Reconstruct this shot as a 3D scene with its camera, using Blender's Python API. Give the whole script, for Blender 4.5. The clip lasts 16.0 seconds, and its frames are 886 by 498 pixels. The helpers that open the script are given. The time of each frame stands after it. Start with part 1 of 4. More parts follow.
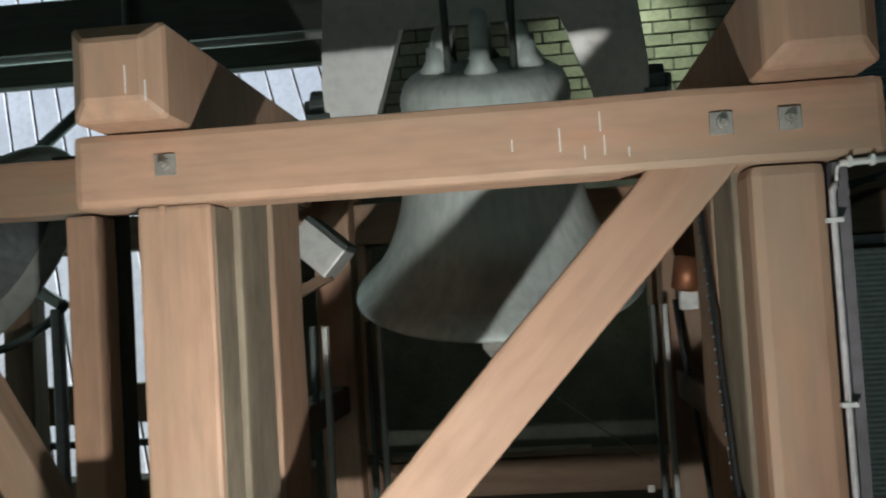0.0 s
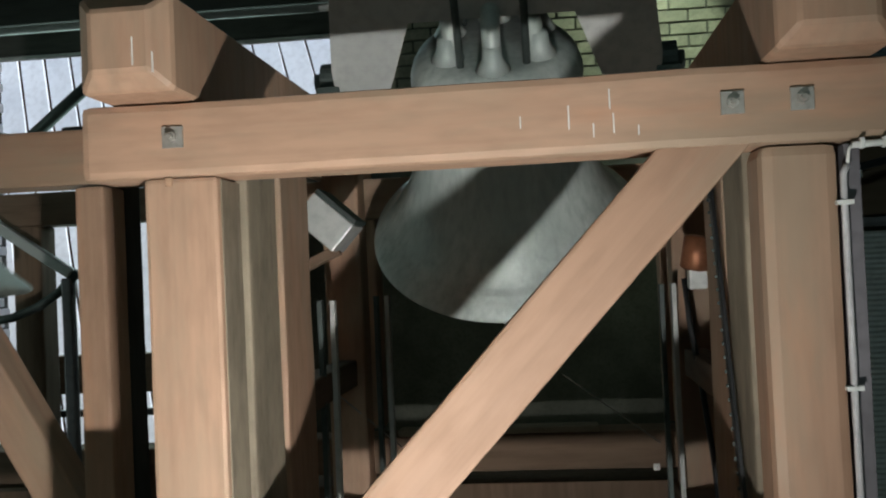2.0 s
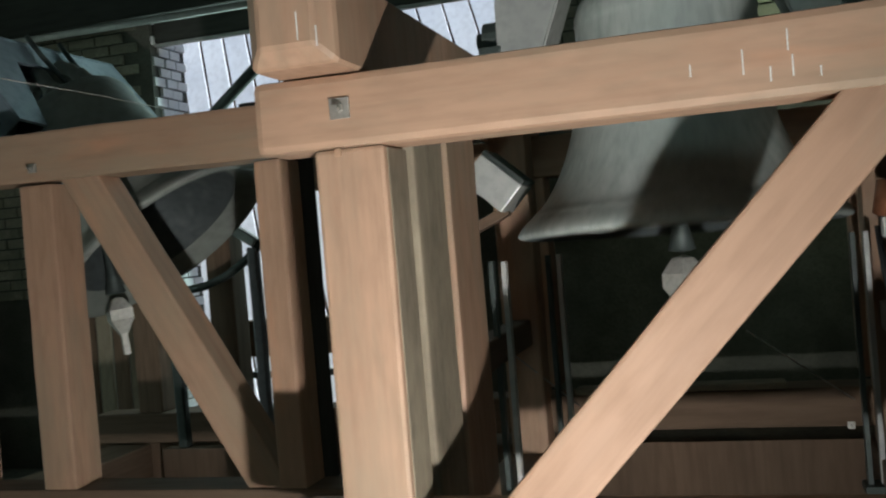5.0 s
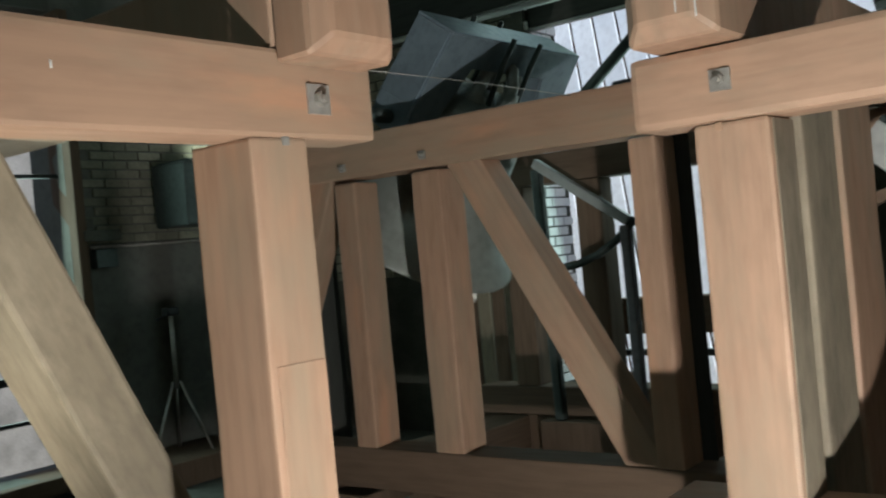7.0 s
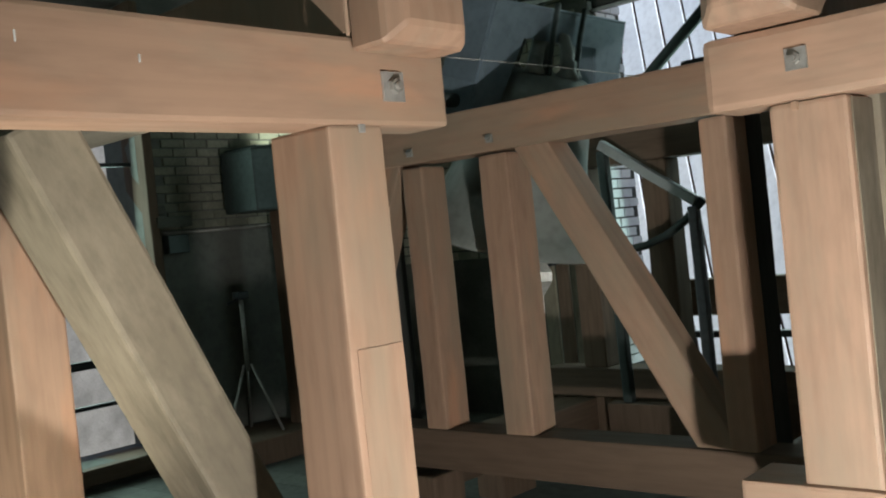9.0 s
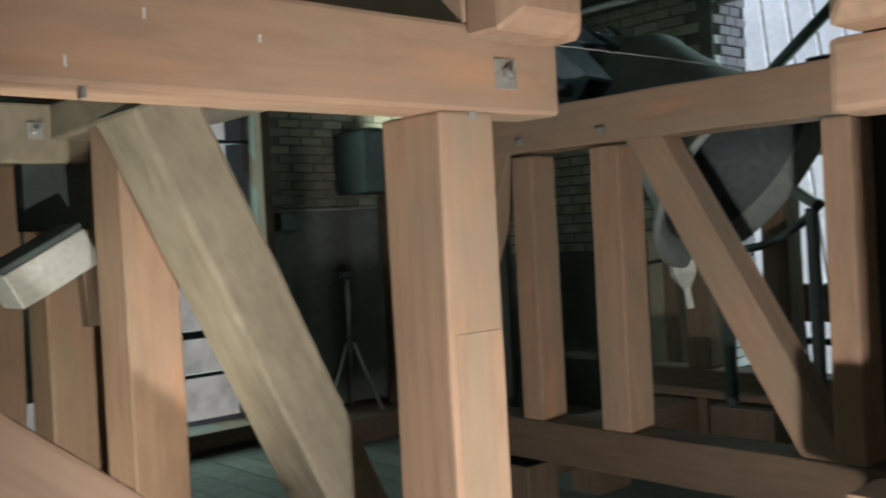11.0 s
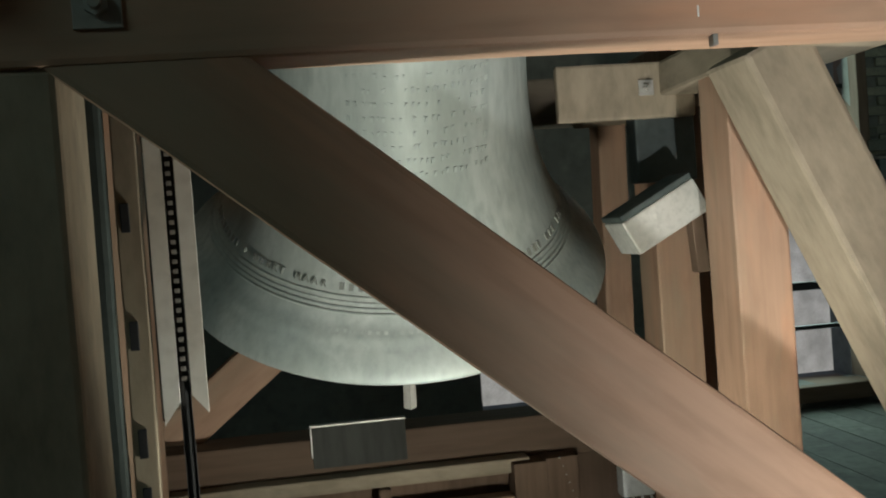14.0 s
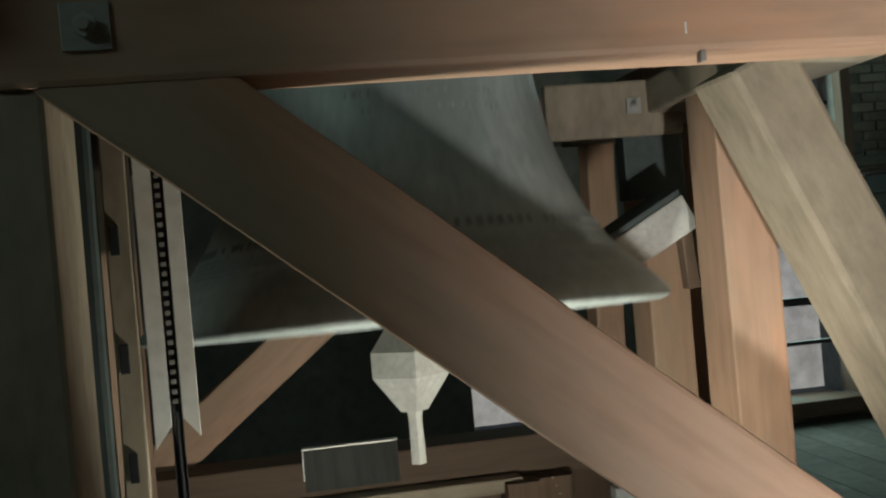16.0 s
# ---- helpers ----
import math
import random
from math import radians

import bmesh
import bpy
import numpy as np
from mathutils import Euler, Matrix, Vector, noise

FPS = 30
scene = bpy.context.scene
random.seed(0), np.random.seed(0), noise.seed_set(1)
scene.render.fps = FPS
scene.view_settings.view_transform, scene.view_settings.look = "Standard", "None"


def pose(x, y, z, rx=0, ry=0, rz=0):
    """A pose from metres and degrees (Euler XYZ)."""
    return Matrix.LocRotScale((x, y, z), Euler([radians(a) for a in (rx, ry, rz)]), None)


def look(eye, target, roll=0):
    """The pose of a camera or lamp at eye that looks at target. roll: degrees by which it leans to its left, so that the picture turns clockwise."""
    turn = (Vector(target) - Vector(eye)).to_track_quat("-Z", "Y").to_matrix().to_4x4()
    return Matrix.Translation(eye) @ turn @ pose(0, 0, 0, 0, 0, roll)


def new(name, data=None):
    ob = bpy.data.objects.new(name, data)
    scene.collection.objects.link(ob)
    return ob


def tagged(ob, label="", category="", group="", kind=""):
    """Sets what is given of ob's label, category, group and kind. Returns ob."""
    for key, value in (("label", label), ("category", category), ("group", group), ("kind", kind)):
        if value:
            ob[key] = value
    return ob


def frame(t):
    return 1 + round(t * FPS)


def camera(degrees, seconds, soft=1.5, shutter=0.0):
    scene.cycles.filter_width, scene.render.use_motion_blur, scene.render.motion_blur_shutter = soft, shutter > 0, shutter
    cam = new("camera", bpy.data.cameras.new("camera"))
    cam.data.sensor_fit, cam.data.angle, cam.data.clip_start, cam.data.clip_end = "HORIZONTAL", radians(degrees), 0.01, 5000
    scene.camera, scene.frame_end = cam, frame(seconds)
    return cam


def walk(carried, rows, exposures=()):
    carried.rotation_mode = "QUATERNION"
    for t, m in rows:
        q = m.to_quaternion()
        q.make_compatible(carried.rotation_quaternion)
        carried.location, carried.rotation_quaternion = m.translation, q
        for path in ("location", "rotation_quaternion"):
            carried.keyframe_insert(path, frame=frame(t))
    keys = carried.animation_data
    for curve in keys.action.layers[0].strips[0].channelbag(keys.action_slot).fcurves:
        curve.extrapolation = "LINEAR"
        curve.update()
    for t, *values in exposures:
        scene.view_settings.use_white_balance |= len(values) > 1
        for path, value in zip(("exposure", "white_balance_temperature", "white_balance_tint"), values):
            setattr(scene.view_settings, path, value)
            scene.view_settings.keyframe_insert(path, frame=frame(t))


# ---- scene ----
cam = camera(49.1, 16.0, soft=2.0, shutter=0.4)
PATH = [
    (0, (0.004, 0.016, 1.384), (-0.187, 2.004, 1.484), -3.42),
    (0.5, (0.016, 0.017, 1.39), (-0.097, 2.012, 1.468), -2.75),
    (1, (0.015, 0.015, 1.387), (-0.127, 2.008, 1.466), -3.06),
    (1.5, (0.019, 0.021, 1.391), (-0.148, 2.013, 1.449), -2.82),
    (2, (0.02, 0.026, 1.39), (-0.2, 2.013, 1.438), -2.55),
    (2.5, (0.013, 0.028, 1.394), (-0.253, 2.01, 1.422), -2.98),
    (3, (0.014, 0.022, 1.39), (-0.201, 2.01, 1.45), -3.84),
    (3.2, (0.019, 0.025, 1.393), (-0.202, 2.012, 1.439), -3.18),
    (5.3, (0.032, 0.059, 1.405), (-0.596, 1.957, 1.382), -4.82),
    (5.5, (0.036, 0.062, 1.407), (-0.632, 1.947, 1.383), -4.66),
    (6, (0.031, 0.071, 1.409), (-0.858, 1.863, 1.395), -3.77),
    (6.5, (0.013, 0.069, 1.409), (-1.067, 1.752, 1.369), -3.53),
    (7, (-0.002, 0.062, 1.411), (-1.239, 1.633, 1.41), -5.31),
    (7.5, (-0.001, 0.05, 1.418), (-1.294, 1.576, 1.434), -5.36),
    (8, (-0.004, 0.046, 1.419), (-1.282, 1.584, 1.428), -4.29),
    (8.2, (-0.011, 0.015, 1.417), (-1.296, 1.548, 1.411), -5.11),
    (10.3, (-0.005, 0.036, 1.422), (-1.407, 1.462, 1.384), -4.26),
    (10.5, (-0.003, 0.03, 1.419), (-1.416, 1.446, 1.387), -3.93),
    (11, (-0.003, 0.022, 1.416), (-1.493, 1.355, 1.384), -3.04),
    (11.5, (-0.032, 0.012, 1.417), (-1.752, 1.031, 1.358), -2.83),
    (12, (-0.015, -0.033, 1.405), (-1.913, 0.59, 1.296), -1.37),
    (12.5, (0.007, -0.07, 1.402), (-1.957, 0.307, 1.359), -2.60),
    (13, (0.008, -0.082, 1.401), (-1.963, 0.258, 1.359), -3.55),
    (13.5, (-0.001, -0.078, 1.399), (-1.977, 0.229, 1.365), -3.76),
    (14, (-0.008, -0.075, 1.397), (-1.985, 0.224, 1.349), -4.26),
    (14.5, (-0.008, -0.08, 1.395), (-1.986, 0.21, 1.357), -5.11),
    (15, (-0.017, -0.08, 1.395), (-1.995, 0.208, 1.354), -5.25),
    (15.5, (-0.025, -0.08, 1.393), (-2.005, 0.197, 1.339), -5.24),
    (16, (-0.012, -0.08, 1.392), (-1.986, 0.245, 1.386), -4.96),
]
walk(cam, [(t, look(eye, target, roll)) for t, eye, target, roll in PATH])

# ---- light ----
world = bpy.data.worlds.new("sky")
scene.world = world
world.use_nodes = True
wn = world.node_tree.nodes
sky = wn.new("ShaderNodeTexSky")
sky.sky_type, sky.sun_disc = "NISHITA", False
sky.sun_elevation, sky.sun_rotation = radians(54), radians(110)
world.node_tree.links.new(sky.outputs[0], wn["Background"].inputs[0])
wn["Background"].inputs[1].default_value = 0.15
scene.view_settings.exposure = 0.0
sun = new("sun", bpy.data.lights.new("sun", "SUN"))
sun.data.energy, sun.data.angle, sun.data.color = 5.0, radians(0.5), (1.0, 0.97, 0.92)
sun.matrix_world = look((8.0, -3.0, 12.0), (0, 0, 0))


def lamp(name, kind, m, power, color=(1, 1, 1)):
    ob = new(name, bpy.data.lights.new(name, kind))
    ob.matrix_world = m
    ob.data.energy, ob.data.color = power, color
    return ob


# the work lamp that stands low before the first bell
work = lamp("work_light", "SPOT", look((-0.03, 0.72, 0.30), (-0.84, 1.86, 1.03)), 315, (0.975, 1.0, 0.965))
work.data.spot_size, work.data.spot_blend, work.data.shadow_soft_size = radians(140), 1.0, 0.035
# the second lamp, standing low before the big bell
low = lamp("low_light", "SPOT", look((-1.87, 0.42, 0.30), (-2.75, 0.36, 1.4)), 90, (0.97, 1.0, 0.88))
low.data.spot_size, low.data.spot_blend, low.data.shadow_soft_size = radians(130), 0.5, 0.08
# the floodlight on its stand in the far corner
flood = lamp("flood_light", "SPOT", look((-6.0, 5.2, 2.3), (-6.6, 5.6, 2.6)), 25, (0.85, 1.0, 0.85))
flood.data.spot_size, flood.data.spot_blend, flood.data.shadow_soft_size = radians(120), 0.6, 0.08
flood_2 = lamp("flood_light", "SPOT", look((1.0, 5.5, 3.6), (0.55, 6.35, 2.55)), 75, (0.8, 1.0, 0.75))
flood_2.data.spot_size, flood_2.data.spot_blend, flood_2.data.shadow_soft_size = radians(70), 0.7, 0.08
# daylight in the north and west openings; the south lamp is an added fill
for nm, m, sx, sy, p in (
    ("north_window_light", look((-2.6, 6.45, 2.2), (-2.6, 0, 1.2)), 2.4, 3.6, 52),
    ("west_window_light", look((-6.7, 3.4, 1.6), (0, 2.5, 1.2)), 1.0, 2.8, 34),
    ("south_fill_light", look((0.8, -3.5, 4.1), (-0.4, 2.5, 1.2)), 1.4, 0.9, 26),
):
    a = lamp(nm, "AREA", m, p, (0.68, 1.0, 0.92))
    a.data.shape, a.data.size, a.data.size_y = "RECTANGLE", sx, sy


# ---- materials ----
def material(name, color, rough=0.7, metal=0.0, dark=None, scale=8.0, grain=0.0, bump=0.3, spots=0.0, spec=0.4, stain=None, spot=None):
    """Two scales of colour variation, optional grain along local z, fine relief."""
    m = bpy.data.materials.new(name)
    m.use_nodes = True
    t = m.node_tree
    n, l = t.nodes, t.links
    b = n["Principled BSDF"]
    b.inputs["Roughness"].default_value, b.inputs["Metallic"].default_value = rough, metal
    b.inputs["Specular IOR Level"].default_value = spec
    tc = n.new("ShaderNodeTexCoord")
    info = n.new("ShaderNodeObjectInfo")
    add = n.new("ShaderNodeVectorMath")
    add.operation = "MULTIPLY_ADD"
    mul = n.new("ShaderNodeVectorMath")
    mul.operation = "SCALE"
    mul.inputs[0].default_value = (17, 31, 53)
    l.new(info.outputs["Random"], mul.inputs["Scale"])
    l.new(tc.outputs["Object"], add.inputs[0])
    add.inputs[1].default_value = (1, 1, 1 / (1 + grain))
    l.new(mul.outputs[0], add.inputs[2])
    big, small = n.new("ShaderNodeTexNoise"), n.new("ShaderNodeTexNoise")
    big.inputs["Scale"].default_value, big.inputs["Detail"].default_value = scale * 0.35, 4
    small.inputs["Scale"].default_value, small.inputs["Detail"].default_value = scale * 5, 6
    for q in (big, small):
        l.new(add.outputs[0], q.inputs["Vector"])
    dark = dark or tuple(c * 0.6 for c in color)
    mix1, mix2 = n.new("ShaderNodeMix"), n.new("ShaderNodeMix")
    for q in (mix1, mix2):
        q.data_type = "RGBA"
    r1 = n.new("ShaderNodeMapRange")
    r1.inputs[1].default_value, r1.inputs[2].default_value = 0.35, 0.68
    l.new(big.outputs[0], r1.inputs[0])
    l.new(r1.outputs[0], mix1.inputs[0])
    mix1.inputs[6].default_value, mix1.inputs[7].default_value = (*color, 1), (*dark, 1)
    r2 = n.new("ShaderNodeMapRange")
    r2.inputs[1].default_value, r2.inputs[2].default_value, r2.inputs[4].default_value = 0.45, 0.75, 0.45
    l.new(small.outputs[0], r2.inputs[0])
    l.new(r2.outputs[0], mix2.inputs[0])
    l.new(mix1.outputs[2], mix2.inputs[6])
    mix2.inputs[7].default_value = (*[c * 0.7 for c in dark], 1)
    out = mix2.outputs[2]
    if grain:
        gr = n.new("ShaderNodeTexNoise")
        gm = n.new("ShaderNodeMapping")
        gm.inputs["Scale"].default_value = (34, 34, 1.1)
        l.new(add.outputs[0], gm.inputs["Vector"])
        l.new(gm.outputs[0], gr.inputs["Vector"])
        gr.inputs["Scale"].default_value, gr.inputs["Detail"].default_value = 1.0, 5
        rg = n.new("ShaderNodeMapRange")
        rg.inputs[1].default_value, rg.inputs[2].default_value, rg.inputs[4].default_value = 0.45, 0.75, 0.32
        l.new(gr.outputs[0], rg.inputs[0])
        mixg = n.new("ShaderNodeMix")
        mixg.data_type = "RGBA"
        l.new(rg.outputs[0], mixg.inputs[0])
        l.new(out, mixg.inputs[6])
        mixg.inputs[7].default_value = (*[c * 0.62 for c in dark], 1)
        out = mixg.outputs[2]
    if spots:
        sp = n.new("ShaderNodeTexNoise")
        sp.inputs["Scale"].default_value, sp.inputs["Detail"].default_value = scale * 1.3, 5
        l.new(add.outputs[0], sp.inputs["Vector"])
        r3 = n.new("ShaderNodeMapRange")
        r3.inputs[1].default_value, r3.inputs[2].default_value, r3.inputs[4].default_value = 0.58, 0.72, spots
        l.new(sp.outputs[0], r3.inputs[0])
        mix3 = n.new("ShaderNodeMix")
        mix3.data_type = "RGBA"
        l.new(r3.outputs[0], mix3.inputs[0])
        l.new(out, mix3.inputs[6])
        mix3.inputs[7].default_value = (*(spot or [min(1, c * 1.5 + 0.03) for c in color]), 1)
        out = mix3.outputs[2]
    if stain:
        st = n.new("ShaderNodeTexNoise")
        st.inputs["Scale"].default_value, st.inputs["Detail"].default_value, st.inputs["Roughness"].default_value = 3.2, 6, 0.68
        l.new(add.outputs[0], st.inputs["Vector"])
        r4 = n.new("ShaderNodeMapRange")
        r4.inputs[1].default_value, r4.inputs[2].default_value, r4.inputs[4].default_value = 0.46, 0.62, 0.7
        l.new(st.outputs[0], r4.inputs[0])
        mix4 = n.new("ShaderNodeMix")
        mix4.data_type = "RGBA"
        l.new(r4.outputs[0], mix4.inputs[0])
        l.new(out, mix4.inputs[6])
        mix4.inputs[7].default_value = (*stain, 1)
        out = mix4.outputs[2]
    l.new(out, b.inputs["Base Color"])
    rr = n.new("ShaderNodeMapRange")
    rr.inputs[3].default_value, rr.inputs[4].default_value = max(0.05, rough - 0.12), min(1, rough + 0.15)
    l.new(small.outputs[0], rr.inputs[0])
    l.new(rr.outputs[0], b.inputs["Roughness"])
    bp = n.new("ShaderNodeBump")
    bp.inputs["Strength"].default_value, bp.inputs["Distance"].default_value = bump, 0.004
    l.new(small.outputs[0], bp.inputs["Height"])
    l.new(bp.outputs[0], b.inputs["Normal"])
    return m


WOOD = material("oiled_red_timber", (0.425, 0.26, 0.175), 0.62, dark=(0.32, 0.188, 0.122), scale=5, grain=3, bump=0.22, spots=0.6, stain=(0.285, 0.212, 0.148), spot=(0.50, 0.245, 0.14))
TAN = material("bare_and_shaded_timber", (0.235, 0.187, 0.13), 0.78, dark=(0.175, 0.14, 0.10), scale=7, grain=1.2, bump=0.35, spots=0.45, stain=(0.31, 0.25, 0.18))
OLD_SHADED_WOOD = material("old_and_shaded_timber", (0.16, 0.10, 0.065), 0.8, scale=6, grain=6, bump=0.4)
BRONZE = material("weathered_bronze", (0.48, 0.51, 0.48), 0.5, 0.15, dark=(0.31, 0.345, 0.33), scale=7, grain=2, bump=0.25, spots=0.25, stain=(0.30, 0.33, 0.30))
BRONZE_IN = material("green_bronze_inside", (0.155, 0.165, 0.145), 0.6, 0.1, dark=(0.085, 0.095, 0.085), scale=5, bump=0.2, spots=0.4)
BRONZE_DARK = material("dark_bronze", (0.31, 0.32, 0.29), 0.5, 0.15, dark=(0.21, 0.22, 0.2), scale=4, bump=0.2, spots=0.2)
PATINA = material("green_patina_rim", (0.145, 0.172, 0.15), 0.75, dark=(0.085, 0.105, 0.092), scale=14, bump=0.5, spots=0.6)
STEEL = material("grey_painted_steel", (0.47, 0.46, 0.44), 0.45, 0.2, dark=(0.36, 0.36, 0.35), scale=5, bump=0.1)
BLUESTEEL = material("blue_grey_steel", (0.25, 0.31, 0.36), 0.4, 0.3, scale=5, bump=0.1)
DARKSTEEL = material("dark_green_steel", (0.07, 0.085, 0.08), 0.5, 0.3, scale=6, bump=0.15)
ZINC = material("galvanised_metal", (0.42, 0.40, 0.37), 0.45, 0.5, dark=(0.27, 0.245, 0.215), scale=9, bump=0.15)
BRIGHT = material("worn_bright_iron", (0.62, 0.60, 0.55), 0.45, 0.35, dark=(0.42, 0.40, 0.36), scale=10, bump=0.3, spots=0.4)
# Pale, hardly metallic colour: the sheen on the guide plates is painted in.
SHINY = material("polished_steel_sheen", (0.78, 0.76, 0.72), 0.4, 0.1, dark=(0.62, 0.56, 0.48), scale=5, bump=0.1)
WHITE = material("white_plastic", (0.72, 0.72, 0.70), 0.5, scale=8, bump=0.05, dark=(0.6, 0.6, 0.58))
BLACK = material("black_rubber", (0.02, 0.02, 0.022), 0.5, scale=8, bump=0.1)
PLASTER = material("grey_plaster", (0.16, 0.155, 0.135), 0.9, dark=(0.10, 0.10, 0.088), scale=3, bump=0.5, spots=0.3)
FLOORM = material("dusty_floor_boards", (0.13, 0.13, 0.11), 0.85, scale=4, bump=0.4, spots=0.3)
CEIL = material("dark_ceiling_boards", (0.05, 0.045, 0.04), 0.9, scale=4, bump=0.3)
BOARD = material("white_painted_board", (0.70, 0.77, 0.84), 0.6, dark=(0.58, 0.65, 0.73), scale=3, bump=0.1)
MORTAR = material("grey_mortar", (0.11, 0.11, 0.09), 0.95, scale=10, bump=0.5)
BRICK = material("yellow_grey_brick", (0.29, 0.275, 0.21), 0.9, dark=(0.17, 0.165, 0.125), scale=9, bump=0.6, spots=0.3)
WBRICK = material("whitewashed_brick", (0.90, 0.90, 0.89), 0.85, dark=(0.82, 0.82, 0.81), scale=9, bump=0.5)
RIB = material("grey_ribbed_cloth", (0.62, 0.61, 0.60), 0.75, dark=(0.5, 0.49, 0.48), scale=9, bump=0.3)
# Far darker than the shell: the shade inside the mouth is in this colour.
BRONZE_SHADE = material("shaded_bronze_inside", (0.115, 0.128, 0.128), 0.6, 0.15, dark=(0.06, 0.07, 0.072), scale=5, bump=0.2, spots=0.3)
LILAC = material("lilac_grey_paint", (0.19, 0.175, 0.19), 0.5, scale=6, bump=0.1)
PALE = material("pale_grey_plastic", (0.60, 0.575, 0.59), 0.5, scale=8, bump=0.05)
DARKWOOD = material("near_black_tone", (0.055, 0.055, 0.048), 0.85, scale=5, grain=4, bump=0.4)
WMORTAR = material("whitewashed_mortar", (0.32, 0.32, 0.31), 0.95, scale=10, bump=0.4)
GLOW = bpy.data.materials.new("lamp_glass")
GLOW.use_nodes = True
GLOW.node_tree.nodes["Principled BSDF"].inputs["Emission Color"].default_value = (0.9, 1, 0.95, 1)
GLOW.node_tree.nodes["Principled BSDF"].inputs["Emission Strength"].default_value = 14


# ---- builders ----
def thing(name, at, label, category, group="", kind=""):
    e = new(name)
    e.empty_display_size = 0.1
    e.location = at
    return tagged(e, label, category, group, kind)


def part(name, bm, mat, parent, label="", m=None, smooth=False):
    me = bpy.data.meshes.new(name)
    for f in bm.faces:
        f.smooth = smooth
    bm.to_mesh(me)
    bm.free()
    me.materials.append(mat)
    ob = new(name, me)
    if parent:
        bpy.context.view_layer.update()
        ob.parent = parent
        ob.matrix_parent_inverse = parent.matrix_world.inverted()
    ob.matrix_basis = m if m else Matrix()
    return tagged(ob, label)


def box_bm(sx, sy, sz, bevel=0.0, jitter=0.0, cuts=0, seed=0):
    bm = bmesh.new()
    bmesh.ops.create_cube(bm, size=1)
    bmesh.ops.scale(bm, vec=(sx, sy, sz), verts=bm.verts)
    if bevel:
        bmesh.ops.bevel(bm, geom=bm.edges, offset=bevel, segments=2, affect="EDGES", profile=0.6)
    if cuts:
        for i in range(1, cuts):
            bmesh.ops.bisect_plane(bm, geom=bm.verts[:] + bm.edges[:] + bm.faces[:], plane_co=(0, 0, -sz / 2 + sz * i / cuts), plane_no=(0, 0, 1))
    if jitter:
        for v in bm.verts:
            v.co += noise.noise_vector(v.co * 3.1 + Vector((seed, seed * 2, 0))) * jitter
    return bm


SEED = [0]


def timber(name, a, b, w, d, mat, parent, side=(0, 1, 0), bevel=0.012, label=""):
    """A squared timber from a to b; w across, d along the given side direction. Length runs on local z."""
    a, b = Vector(a), Vector(b)
    z = (b - a).normalized()
    y = Vector(side)
    y = (y - z * y.dot(z)).normalized()
    x = y.cross(z)
    rot = Matrix((x, y, z)).transposed().to_4x4()
    SEED[0] += 1
    bm = box_bm(w, d, (b - a).length, bevel, 0.004, max(2, int((b - a).length / 0.25)), SEED[0])
    return part(name, bm, mat, parent, label, Matrix.Translation((a + b) / 2) @ rot)


def block(name, x0, x1, y0, y1, z0, z1, mat, parent, bevel=0.006, label=""):
    bm = box_bm(abs(x1 - x0), abs(y1 - y0), abs(z1 - z0), bevel)
    return part(name, bm, mat, parent, label, Matrix.Translation(((x0 + x1) / 2, (y0 + y1) / 2, (z0 + z1) / 2)))


def prism(name, pts, thick, mat, parent, m, label="", bevel=0.0):
    """A flat outline in local x,z, thick along local y."""
    bm = bmesh.new()
    f = bm.faces.new([bm.verts.new((x, -thick / 2, z)) for x, z in pts])
    r = bmesh.ops.extrude_face_region(bm, geom=[f])
    bmesh.ops.translate(bm, vec=(0, thick, 0), verts=[v for v in r["geom"] if isinstance(v, bmesh.types.BMVert)])
    bmesh.ops.recalc_face_normals(bm, faces=bm.faces)
    if bevel:
        bmesh.ops.bevel(bm, geom=bm.edges, offset=bevel, segments=1, affect="EDGES")
    return part(name, bm, mat, parent, label, m)


def revolve_bm(profile, n=72):
    bm = bmesh.new()
    rings = []
    for r, z in profile:
        if r < 1e-5:
            rings.append([bm.verts.new((0, 0, z))] * n)
        else:
            rings.append([bm.verts.new((r * math.cos(2 * math.pi * i / n), r * math.sin(2 * math.pi * i / n), z)) for i in range(n)])
    for p, q in zip(rings, rings[1:]):
        for i in range(n):
            vs = [p[i], p[(i + 1) % n], q[(i + 1) % n], q[i]]
            vs = list(dict.fromkeys(vs))
            if len(vs) > 2:
                bm.faces.new(vs)
    bmesh.ops.recalc_face_normals(bm, faces=bm.faces)
    return bm


def tube(name, pts, r, mat, parent, label="", sides=8):
    """A round bar or cable through points."""
    bm = bmesh.new()
    pts = [Vector(p) for p in pts]
    prev = None
    for i, p in enumerate(pts):
        d = (pts[min(i + 1, len(pts) - 1)] - pts[max(i - 1, 0)]).normalized()
        u = d.orthogonal().normalized() if prev is None else (prev[1] - d * prev[1].dot(d)).normalized()
        v = d.cross(u)
        ring = [bm.verts.new(p + (u * math.cos(2 * math.pi * k / sides) + v * math.sin(2 * math.pi * k / sides)) * r) for k in range(sides)]
        if prev:
            for k in range(sides):
                bm.faces.new((prev[0][k], prev[0][(k + 1) % sides], ring[(k + 1) % sides], ring[k]))
        else:
            bm.faces.new(ring[::-1])
        prev = (ring, u)
    bm.faces.new(prev[0])
    bmesh.ops.recalc_face_normals(bm, faces=bm.faces)
    return part(name, bm, mat, parent, label, smooth=True)


